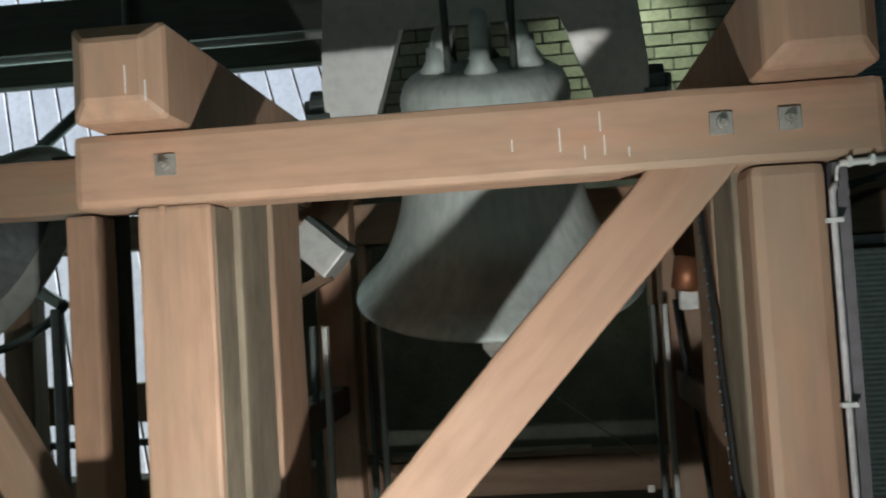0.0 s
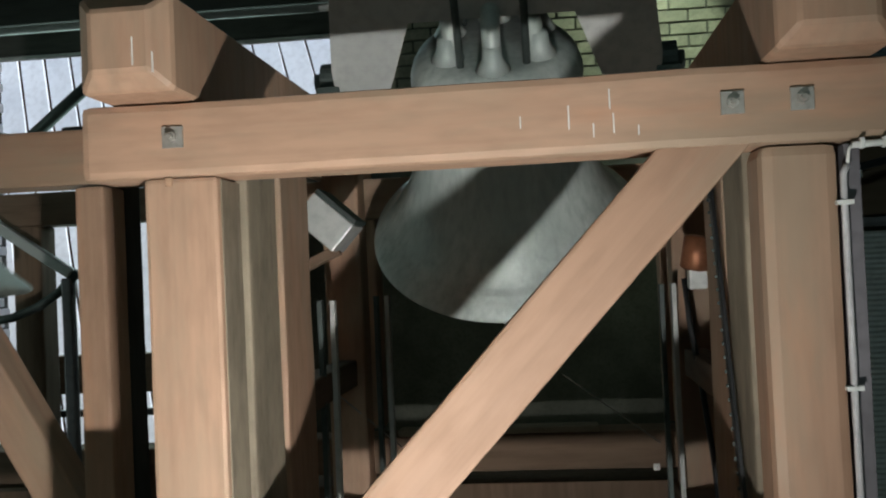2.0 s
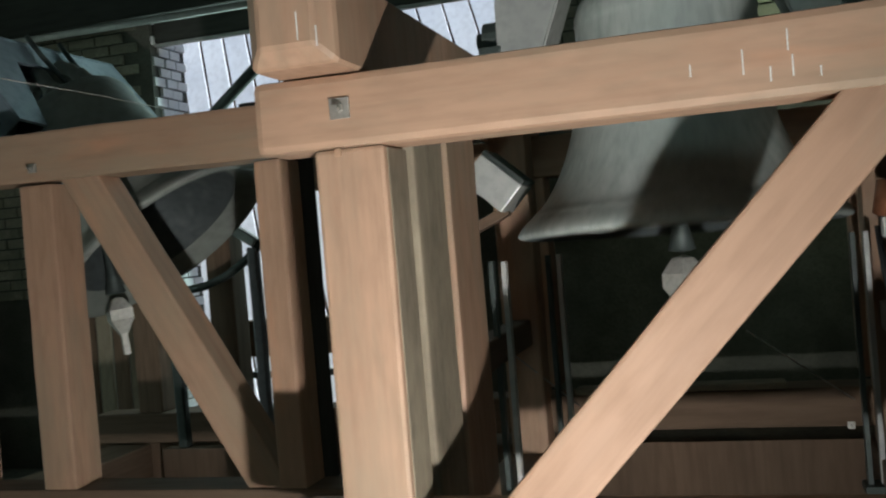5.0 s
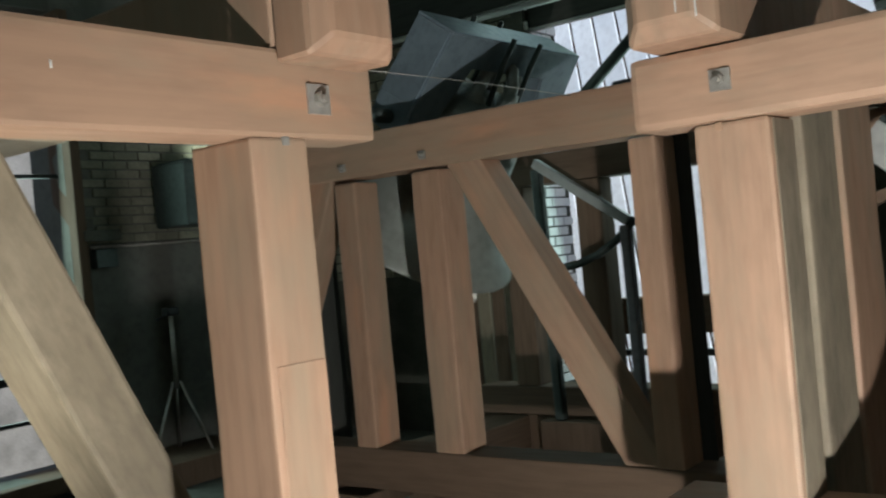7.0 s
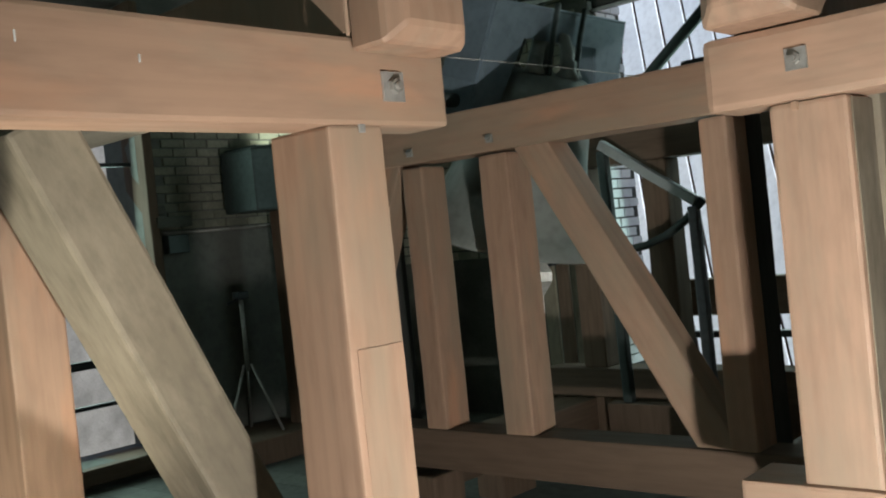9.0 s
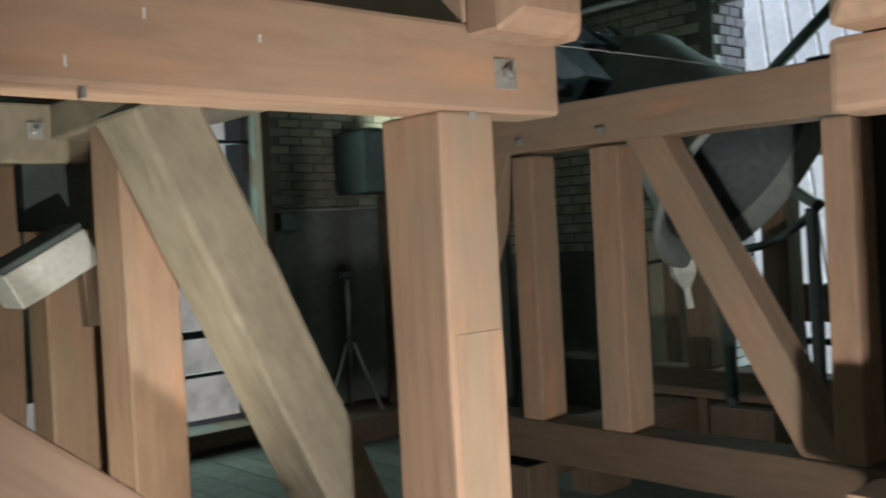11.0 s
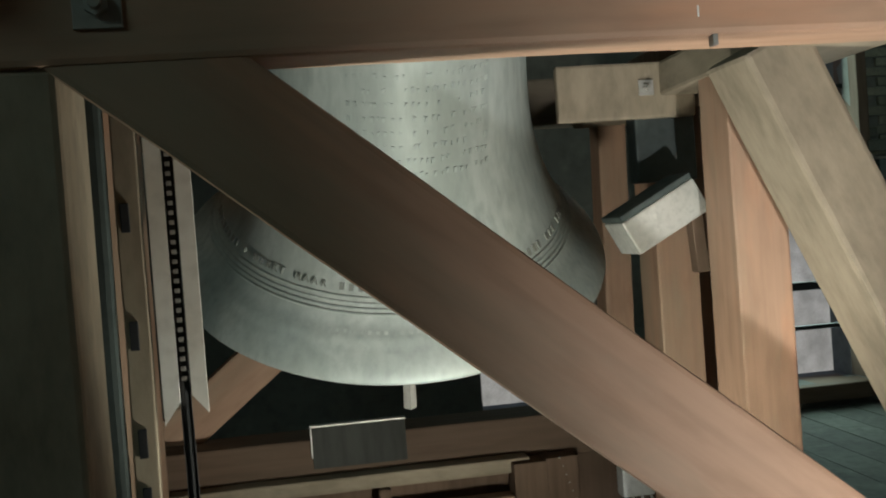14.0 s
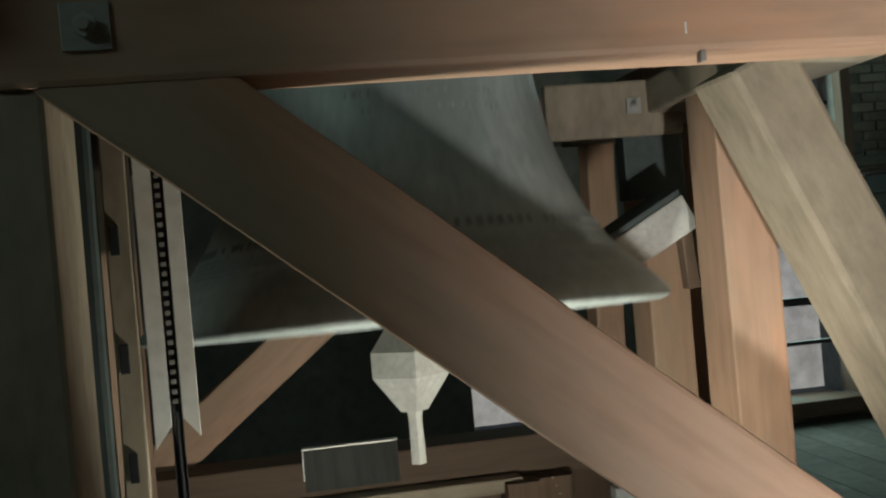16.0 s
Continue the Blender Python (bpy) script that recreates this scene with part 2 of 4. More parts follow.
def bolt(at, normal, parent, size=0.056):
    """A square washer with a nut and stud."""
    rot = Vector(normal).to_track_quat("Z", "Y").to_matrix().to_4x4()
    m = Matrix.Translation(at) @ rot
    w = part("washer", box_bm(size, size, 0.008, 0.001), ZINC, parent, "galvanised square washer", m @ Matrix.Translation((0, 0, 0.002)))
    bm = bmesh.new()
    bmesh.ops.create_cone(bm, cap_ends=True, segments=6, radius1=size * 0.26, radius2=size * 0.26, depth=0.013)
    part("nut", bm, ZINC, parent, "", m @ Matrix.Translation((0, 0, 0.0125)))
    bm = bmesh.new()
    bmesh.ops.create_cone(bm, cap_ends=True, segments=10, radius1=size * 0.15, radius2=size * 0.13, depth=0.016)
    part("stud", bm, ZINC, parent, "", m @ Matrix.Translation((0, 0, 0.022)))
    return w

# ---- the room ----
Z0 = -0.12
NY, WX, SY, EX, TOP = 6.3, -6.5, -3.6, 4.2, 5.4
floor = tagged(block("floor", WX - 0.4, EX + 0.4, SY - 0.4, NY + 0.6, Z0 - 0.2, Z0, FLOORM, None, 0), "dusty dark timber belfry floor", "floor", kind="structure")
# Unseen ceiling, added to keep the sky's light out of the room.
ceiling = tagged(block("ceiling", WX - 0.4, EX + 0.4, SY - 0.4, NY + 0.6, TOP, TOP + 0.2, CEIL, None, 0), "unseen dark boarded belfry ceiling", "ceiling", kind="structure")


def wall(name, axis, at, lo, hi, holes, mat, thick=0.4, label=""):
    """A wall built of solid pieces round its openings; holes: (u0, u1, z0, z1), side by side."""
    w = thing(name, (0, 0, 0), label, "wall", kind="structure")
    us = sorted({lo, hi, *[h[0] for h in holes], *[h[1] for h in holes]})
    for u0, u1 in zip(us, us[1:]):
        hole = [h for h in holes if h[0] <= u0 and h[1] >= u1]
        spans = [(Z0, TOP)] if not hole else [(Z0, hole[0][2]), (hole[0][3], TOP)]
        for z0, z1 in spans:
            if z1 - z0 > 0.01:
                a = (u0, u1, at, at + thick) if axis == "y" else (at, at + thick, u0, u1)
                block("masonry", *a, z0, z1, mat, w, 0)
    return w


wall_north = wall("wall_north", "y", NY, WX - 0.4, EX + 0.4, [(-3.95, -2.45, 0.2, 4.4), (-2.45, -1.3, 2.3, 4.4)], MORTAR, 0.45, "old brick tower wall with a tall window opening")
wall_west = wall("wall_west", "x", WX - 0.45, SY, NY, [(1.1, 2.9, 0.06, 0.46), (2.9, 3.95, 0.06, 3.4)], PLASTER, 0.45, "plastered and brick tower wall with a window opening")
# South and east walls are unseen, added against outside light; the south opening is invented.
wall_south = wall("wall_south", "y", SY - 0.4, WX - 0.4, EX + 0.4, [(0.1, 1.5, 3.6, 4.6)], PLASTER, 0.4, "unseen dark plastered tower wall")
wall_east = wall("wall_east", "x", EX, SY, NY, [], PLASTER, 0.4, "unseen dark plastered tower wall")

# ---- bell frame ----
frame_a = thing("bell_frame_truss", (-0.16, 2.54, Z0), "reddish timber truss with beam, posts and diagonal brace", "bell frame", "bell frame trusses")
timber("beam", (-1.195, 2.54, 1.766), (0.875, 2.54, 1.766), 0.2, 0.18, WOOD, frame_a, bevel=0.022)
timber("post", (-0.929, 2.545, 0.48), (-0.929, 2.545, 1.666), 0.199, 0.175, WOOD, frame_a)
timber("post", (0.628, 2.545, 0.48), (0.628, 2.545, 1.666), 0.188, 0.175, WOOD, frame_a, bevel=0.03)
timber("brace", (0.498, 2.535, 1.775), (-0.72, 2.535, 0.449), 0.17, 0.15, WOOD, frame_a)
# Unseen sill, raised so that its shadow cuts across frame_b's end post.
timber("sill", (-1.2, 2.54, 0.57), (0.95, 2.54, 0.57), 0.24, 0.2, WOOD, frame_a)
timber("foot", (-0.92, 2.54, Z0), (-0.92, 2.54, 0.45), 0.25, 0.22, OLD_SHADED_WOOD, frame_a)
timber("foot", (0.62, 2.54, Z0), (0.62, 2.54, 0.45), 0.25, 0.22, OLD_SHADED_WOOD, frame_a)
block("lug", -0.968, -0.95, 2.449, 2.46, 1.645, 1.668, WOOD, frame_a, 0.003)
for x in (-0.942, 0.477, 0.642):
    bolt((x, 2.45, 1.772), (0, -1, 0), frame_a)

block("facing", -0.829, -0.8255, 2.475, 2.625, 0.57, 1.66, TAN, frame_a, 0.001, "bare timber side")

frame_a2 = thing("bell_frame_truss", (-0.16, 4.8, Z0), "reddish timber truss behind the bell, in shadow", "bell frame", "bell frame trusses")
timber("beam", (-1.195, 4.8, 1.766), (0.875, 4.8, 1.766), 0.2, 0.18, WOOD, frame_a2)
timber("post", (-0.922, 4.8, 0.64), (-0.922, 4.8, 1.666), 0.18, 0.17, WOOD, frame_a2)
timber("post", (0.622, 4.8, 0.64), (0.622, 4.8, 1.666), 0.18, 0.17, WOOD, frame_a2)
timber("sill", (-1.25, 4.6, 0.55), (0.95, 4.6, 0.55), 0.17, 0.2, OLD_SHADED_WOOD, frame_a2)
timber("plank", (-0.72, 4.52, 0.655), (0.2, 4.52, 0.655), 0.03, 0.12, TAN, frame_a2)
block("base", -1.25, 0.95, 4.55, 4.85, Z0, 0.4, OLD_SHADED_WOOD, frame_a2)
bolt((0.45, 4.5, 0.47), (0, -1, 0), frame_a2, 0.03)


def side_beam(name, x0, x1, y0, y1, z0, z1, nose, parent):
    """A long bearing beam whose end is cut back at the corners."""
    bm = box_bm(x1 - x0, y1 - y0, z1 - z0, 0.0)
    front = [e for e in bm.edges if all(v.co.y < 0 for v in e.verts)]
    bmesh.ops.bevel(bm, geom=front, offset=nose, segments=1, affect="EDGES")
    bmesh.ops.bevel(bm, geom=[e for e in bm.edges if e.calc_length() > 0.03], offset=0.008, segments=1, affect="EDGES")
    return bm


def bearing_side(x0, x1, label, inner):
    """The truss under one bearing beam, running away behind the front frame."""
    t = thing("bearing_truss", ((x0 + x1) / 2, 3.5, Z0), label, "bell frame", "bearing trusses")
    bm = side_beam("b", x0, x1, 2.27, 4.95, 1.868, 2.11, 0.045, t)
    part("bearing_beam", bm, WOOD, t, "", Matrix.Translation(((x0 + x1) / 2, 3.61, 1.989)))
    xm = (-0.925 if inner > 0 else 0.63)
    timber("post", (xm, 2.885, 0.2), (xm, 2.885, 1.868), 0.17, 0.30, TAN, t, bevel=0.014)
    timber("post", (xm, 3.3, 0.3), (xm, 3.3, 1.868), 0.15, 0.36, WOOD, t)
    timber("tie", (xm, 2.7, 0.95), (xm, 4.45, 0.95), 0.12, 0.1, OLD_SHADED_WOOD, t, side=(1, 0, 0))
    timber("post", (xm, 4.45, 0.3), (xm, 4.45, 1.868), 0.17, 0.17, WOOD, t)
    timber("sill", (xm, 2.7, 0.3), (xm, 4.7, 0.3), 0.2, 0.22, OLD_SHADED_WOOD, t, side=(1, 0, 0))
    return t


bearing_side(-1.12, -0.878, "reddish and bare timber truss carrying a bell bearing", 1)
bearing_side(0.556, 0.82, "reddish and bare timber truss carrying a bell bearing", -1)

frame_c = thing("bell_frame_truss", (-1.66, 0.6, Z0), "reddish timber truss with beam, posts and two braces", "bell frame", "bell frame trusses")
timber("beam", (-1.65, 1.841, 1.787), (-1.65, -0.9, 1.787), 0.2, 0.14, WOOD, frame_c, side=(1, 0, 0), bevel=0.012)
timber("post", (-1.683, 1.527, 0.2), (-1.683, 1.527, 1.687), 0.167, 0.2, WOOD, frame_c, side=(1, 0, 0), bevel=0.008)
# Left post is reddish like the rest; its duller colour stands in for shade.
timber("post", (-1.69, -0.53, 0.2), (-1.69, -0.53, 1.687), 0.22, 0.2, TAN, frame_c, side=(1, 0, 0))
timber("brace", (-1.65, -0.40, 1.785), (-1.65, 1.2, 0.474), 0.205, 0.13, WOOD, frame_c, side=(1, 0, 0))
timber("sill", (-1.66, 1.9, 0.40), (-1.66, -0.9, 0.40), 0.24, 0.22, WOOD, frame_c, side=(1, 0, 0))
for y in (1.5, -0.5):
    timber("foot", (-1.66, y, Z0), (-1.66, y, 0.28), 0.25, 0.22, OLD_SHADED_WOOD, frame_c)
block("repair_piece", -1.585, -1.5815, 1.462, 1.606, 0.68, 1.19, WOOD, frame_c, 0.002, "let-in timber repair")
block("lug", -1.60, -1.579, 1.535, 1.555, 1.67, 1.69, ZINC, frame_c, 0.003)
block("lug", -1.60, -1.579, 0.655, 0.665, 1.67, 1.69, ZINC, frame_c, 0.003)
bolt((-1.58, 1.654, 1.778), (1, 0, 0), frame_c, 0.07)
bolt((-1.58, -0.35, 1.778), (1, 0, 0), frame_c, 0.075)

frame_c2 = thing("bell_frame_truss", (-4.2, 0.4, Z0), "reddish timber truss behind the big bell", "bell frame", "bell frame trusses")
timber("beam", (-4.2, 2.0, 1.9), (-4.2, -1.0, 1.9), 0.2, 0.18, TAN, frame_c2, side=(1, 0, 0))
timber("post", (-4.2, 1.62, 0.5), (-4.2, 1.62, 1.8), 0.2, 0.19, WOOD, frame_c2, side=(1, 0, 0))
timber("post", (-4.2, -0.8, 0.5), (-4.2, -0.8, 1.8), 0.2, 0.19, WOOD, frame_c2, side=(1, 0, 0))
timber("brace", (-4.2, -0.75, 0.5), (-4.2, 0.45, 1.45), 0.18, 0.16, WOOD, frame_c2, side=(1, 0, 0))
timber("stud", (-4.1, 1.31, 1.86), (-4.1, 1.275, 0.5), 0.125, 0.14, WOOD, frame_c2, side=(1, 0, 0))
timber("sill", (-4.07, 1.5, 0.49), (-4.07, -1.0, 0.48), 0.18, 0.24, OLD_SHADED_WOOD, frame_c2, side=(1, 0, 0))
block("base", -4.3, -4.0, -1.0, 1.5, Z0, 0.39, OLD_SHADED_WOOD, frame_c2)


def bearing_side_c(y0, y1, label):
    t = thing("bearing_truss", (-2.9, (y0 + y1) / 2, Z0), label, "bell frame", "bearing trusses")
    bm = side_beam("b", y0, y1, -4.4, -1.578, 1.889, 2.105, 0.004, t)
    part("bearing_beam", bm, WOOD, t, "", Matrix.Translation((-2.989, (y0 + y1) / 2, 1.997)) @ pose(0, 0, 0, 0, 0, 90))
    bm = side_beam("b", y0, y1, -1.576, -1.43, 1.85, 2.105, 0.04, t)
    part("nose", bm, WOOD, t, "", Matrix.Translation((-1.503, (y0 + y1) / 2, 1.9775)) @ pose(0, 0, 0, 0, 0, 90))
    return t


def leg_c(t, x, y, w, d, mat=WOOD, top=1.889):
    timber("post", (x, y, 0.2), (x, y, top), w, d, mat, t, side=(1, 0, 0), bevel=0.008)


fc1 = bearing_side_c(1.53, 1.80, "reddish timber truss carrying a bell bearing")
leg_c(fc1, -2.695, 1.237, 0.165, 0.19, top=1.80)
leg_c(fc1, -3.29, 1.225, 0.15, 0.18, top=1.80)
timber("brace", (-2.37, 1.125, 1.80), (-2.37, 1.835, 0.3), 0.18, 0.24, TAN, fc1, side=(1, 0, 0), bevel=0.014)
leg_c(fc1, -3.7, 1.62, 0.16, 0.17)
timber("sill", (-1.78, 1.6, 0.12), (-4.0, 1.6, 0.12), 0.2, 0.2, OLD_SHADED_WOOD, fc1, side=(0, 1, 0))
timber("tie", (-1.73, 1.3, 1.83), (-4.1, 1.3, 1.83), 0.115, 0.3, TAN, fc1, side=(0, 1, 0))
block("bearing_board", -3.11, -3.07, 0.80, 1.27, 1.70, 1.885, TAN, fc1, 0.01, "pale weathered board under the bearing")
bolt((-3.068, 1.10, 1.80), (1, 0, 0), fc1, 0.05)
# Added dark block: stands in for the shaded cavity between the timbers.
block("bearing_bracket", -3.198, -3.112, 1.07, 1.28, 1.49, 1.72, DARKSTEEL, fc1, 0.008, "dark block added for the shade between the timbers")
fc2 = bearing_side_c(-0.85, -0.58, "dark timber truss carrying a bell bearing")
leg_c(fc2, -3.7, -0.7, 0.16, 0.17)

frame_b = thing("bell_frame_truss", (-2.4, 3.43, Z0), "brown timber truss with close-set posts and a brace", "bell frame", "bell frame trusses")
timber("beam", (-1.3, 3.43, 1.86), (-3.6, 3.43, 1.875), 0.2, 0.18, WOOD, frame_b)
for x, w in ((-3.142, 0.128), (-2.651, 0.158), (-1.617, 0.11)):
    timber("post", (x, 3.43, 0.48), (x, 3.43, 1.755), w, 0.17, WOOD, frame_b)
timber("brace", (-3.28, 3.43, 1.84), (-3.95, 3.43, 0.42), 0.16, 0.15, WOOD, frame_b)
timber("brace", (-2.49, 3.43, 1.84), (-1.66, 3.43, 0.42), 0.155, 0.15, WOOD, frame_b)
# Darker timber on this sill puts the shade low on the truss into its colour.
timber("sill", (-1.2, 3.43, 0.425), (-4.1, 3.43, 0.425), 0.19, 0.2, OLD_SHADED_WOOD, frame_b)
timber("foot", (-1.6, 3.43, Z0), (-1.6, 3.43, 0.29), 0.25, 0.22, OLD_SHADED_WOOD, frame_b)
timber("foot", (-3.3, 3.43, Z0), (-3.3, 3.43, 0.29), 0.25, 0.22, OLD_SHADED_WOOD, frame_b)
for x in (-2.647, -3.128):
    bolt((x, 3.336, 1.824), (0, -1, 0), frame_b, 0.036)
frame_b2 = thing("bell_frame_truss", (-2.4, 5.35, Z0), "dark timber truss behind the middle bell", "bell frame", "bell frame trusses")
timber("beam", (-1.3, 5.35, 1.85), (-3.9, 5.35, 1.85), 0.19, 0.18, OLD_SHADED_WOOD, frame_b2)
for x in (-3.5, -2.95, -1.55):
    timber("post", (x, 5.35, 0.48), (x, 5.35, 1.755), 0.17, 0.17, OLD_SHADED_WOOD, frame_b2)
timber("sill", (-1.2, 5.35, 0.385), (-3.9, 5.35, 0.385), 0.19, 0.2, OLD_SHADED_WOOD, frame_b2)
block("base", -3.9, -1.2, 5.27, 5.43, Z0, 0.29, OLD_SHADED_WOOD, frame_b2)
for x in (-3.62, -1.75):
    t = thing("bearing_truss", (x, 4.4, Z0), "brown timber beam carrying a bell bearing", "bell frame", "bearing trusses")
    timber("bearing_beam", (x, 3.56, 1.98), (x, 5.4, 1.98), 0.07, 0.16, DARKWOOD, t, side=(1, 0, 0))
    # The right near-black post stands in for the shaded side of frame_b's end post.
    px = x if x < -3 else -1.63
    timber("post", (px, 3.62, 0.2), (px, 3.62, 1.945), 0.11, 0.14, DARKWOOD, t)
    timber("sill", (x, 3.54, 0.2), (x, 5.2, 0.2), 0.2, 0.3, OLD_SHADED_WOOD, t, side=(1, 0, 0))
    timber("foot", (x, 4.4, Z0), (x, 4.4, 0.1), 0.2, 0.3, OLD_SHADED_WOOD, t)


# ---- bells ----
OUT = [(0.0, 1.53), (0.36, 1.52), (0.46, 1.49), (0.525, 1.43), (0.55, 1.35), (0.555, 1.25), (0.565, 1.05), (0.585, 0.85), (0.62, 0.65), (0.675, 0.48),
       (0.735, 0.345), (0.80, 0.24), (0.86, 0.165), (0.925, 0.11), (0.975, 0.06), (1.0, 0.02), (0.995, 0.0), (0.965, -0.012)]
INS = [(0.965, -0.012), (0.93, 0.0), (0.86, 0.055), (0.78, 0.125), (0.70, 0.24), (0.63, 0.38), (0.57, 0.55), (0.53, 0.75), (0.51, 1.0), (0.49, 1.25), (0.44, 1.38), (0.0, 1.42)]


def refine(pr, k=4):
    out = []
    for i in range(len(pr) - 1):
        p0, p1, p2, p3 = pr[max(i - 1, 0)], pr[i], pr[i + 1], pr[min(i + 2, len(pr) - 1)]
        for j in range(k):
            s = j / k
            out.append(tuple(0.5 * (2 * b + (c - a) * s + (2 * a - 5 * b + 4 * c - d) * s * s + (3 * b - a - 3 * c + d) * s ** 3) for a, b, c, d in zip(p0, p1, p2, p3)))
    return [(max(r, 0.0), z) for r, z in out] + [pr[-1]]


def bell(at, turn, R, drop, mat, inner, rim, label, plate, reach, clap):
    """A bell on a cranked steel yoke; the axle is local x. drop: axle to mouth. Returns the keyed thing and clapper."""
    base = Matrix.Translation(at) @ pose(0, 0, 0, 0, 0, turn)
    e = thing("bell", (0, 0, 0), label, "bell", "swinging bells")
    e.matrix_world = base
    L = lambda m=Matrix(): base @ m  # noqa: E731
    ribs = []
    for r, z in refine(OUT):
        for c in (1.36, 1.30, 0.14):
            if abs(z - c) < 0.011:
                r += 0.007
        ribs.append((r * R, z * R - drop))
    shell = part("shell", revolve_bm(ribs, 96), mat, e, "", L(), True)
    part("rim", revolve_bm([(r * R, z * R - drop) for r, z in refine(INS[:4])], 96), rim, e, "inner rim, patinated on the big bell", L(), True)
    part("lining", revolve_bm([(r * R, z * R - drop) for r, z in refine(INS[3:])], 96), inner, e, "bell inside, darker than the shell", L(), True)
    for zr in (0.262, 0.243, 0.226, 0.21) if R > 0.6 else ():
        rr = next(r0 + (r1 - r0) * (z0 - zr) / (z0 - z1) for (r0, z0), (r1, z1) in zip(OUT, OUT[1:]) if z0 >= zr >= z1) * R - 0.003
        ring = revolve_bm([(rr + 0.005 * math.cos(q * math.pi / 3), zr * R - drop + 0.005 * math.sin(q * math.pi / 3)) for q in range(7)], 96)
        part("moulding", ring, mat, e, "raised ring", L(), True)
    top = 1.53 * R - drop
    for k in range(6):
        a = 2 * math.pi * (k + 0.5) / 6
        rad, h = 0.30 * R, 0.34 * R
        pts = [(math.cos(a) * rad * c, math.sin(a) * rad * c, top + h * s) for c, s in ((1.15, -0.05), (1.0, 0.25), (0.95, 0.6), (0.75, 0.9), (0.3, 1.0))]
        o = tube("canon", pts, 0.06 * R, mat, e, "", 10)
        o.matrix_basis = L()
        foot = revolve_bm([(0.0, 0.16 * R), (0.055 * R, 0.15 * R), (0.065 * R, 0.07 * R), (0.11 * R, 0.0), (0.0, 0.0)], 14)
        part("canon_foot", foot, mat, e, "", L(Matrix.Translation((math.cos(a) * rad * 1.1, math.sin(a) * rad * 1.1, top - 0.005))), True)
    head = top + 0.36 * R
    out = [(-reach, -0.07), (-reach + 0.16, -0.09), (-reach + 0.30, head - 0.05), (reach - 0.30, head - 0.05), (reach - 0.16, -0.09), (reach, -0.07),
           (reach, 0.10), (reach - 0.05, head + 0.1), (-reach + 0.05, head + 0.1), (-reach, 0.10)]
    for s in (-1, 1):
        prism("yoke_plate", out, 0.014, plate, e, L(Matrix.Translation((0, s * 0.11, 0))))
    ww = 0.206
    for s in (-1, 1):
        for (x0, z0), (x1, z1), nm in ((out[0], out[9], "flange"), (out[9], out[8], "flange"), (out[1], out[2], "flange")):
            a, b = Vector((s * x0, 0, z0)), Vector((s * x1, 0, z1))
            ob = timber("yoke_flange", a, b, 0.012, ww, plate, None, bevel=0)
            ob.parent, ob.matrix_parent_inverse = e, base.inverted()
            ob.matrix_basis = base @ ob.matrix_basis
        ax = tube("axle", [(s * (reach - 0.1), 0, 0), (s * (reach + 0.10), 0, 0)], 0.035, DARKSTEEL, e, "", 12)
        ax.matrix_basis = L()
    ob = block("yoke_top", -reach + 0.05, reach - 0.05, -0.12, 0.12, head + 0.1, head + 0.115, plate, e)
    ob.matrix_basis = base @ ob.matrix_basis
    for x in (-0.12, 0.12):
        st = tube("strap", [(x, -0.16, top - 0.03), (x, -0.14, head), (x, -0.14, head + 0.14)], 0.014, DARKSTEEL, e)
        st.matrix_basis = L()
        st = tube("strap", [(x, 0.16, top - 0.03), (x, 0.14, head), (x, 0.14, head + 0.14)], 0.014, DARKSTEEL, e)
        st.matrix_basis = L()
    c = part("clapper", revolve_bm([(0.0, 0.02), (0.03, 0.0), (0.022, -0.3), (0.026, -clap + 0.22), (0.05, -clap + 0.12), (0.0, -clap + 0.11)], 12), DARKSTEEL, e, "dark iron clapper with a bright ball", L(), True)
    k = (0.135 if R < 0.6 else 0.155) * R
    c_ball = part("clapper_ball", revolve_bm([(0, -clap + k * 1.3), (k * 0.5, -clap + k * 1.15), (k, -clap + k * 0.45), (k, -clap - k * 0.2), (k * 0.35, -clap - k * 1.1), (0, -clap - k * 1.15)], 4), BRIGHT, c, "worn bright clapper ball", L())
    part("clapper_tail", revolve_bm([(0.026, -clap - k * 1.0), (0.02, -clap - k * 1.3), (0.022, -clap - k * 2.45), (0.0, -clap - k * 2.47)], 4), BRIGHT, c, "flat bright clapper tail", L())
    return e, c, base


# Linings of bells 1 and 2, and rim of bell 1, carry shade in their colour.
bell_1 = bell((-0.153, 3.70, 2.145), 0, 0.585, 0.77, BRONZE, BRONZE_SHADE, BRONZE_SHADE, "weathered grey bronze bell swinging on a grey steel yoke", STEEL, 0.60, 0.97)
bell_2 = bell((-3.03, 4.21, 2.065), 90, 0.577, 0.705, BRONZE_DARK, BRONZE_SHADE, BRONZE_DARK, "dark green-grey bronze bell swinging on a steel yoke", BLUESTEEL, 0.62, 0.92)
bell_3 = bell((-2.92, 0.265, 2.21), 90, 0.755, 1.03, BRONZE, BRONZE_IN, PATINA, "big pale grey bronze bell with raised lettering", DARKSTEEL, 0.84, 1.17)


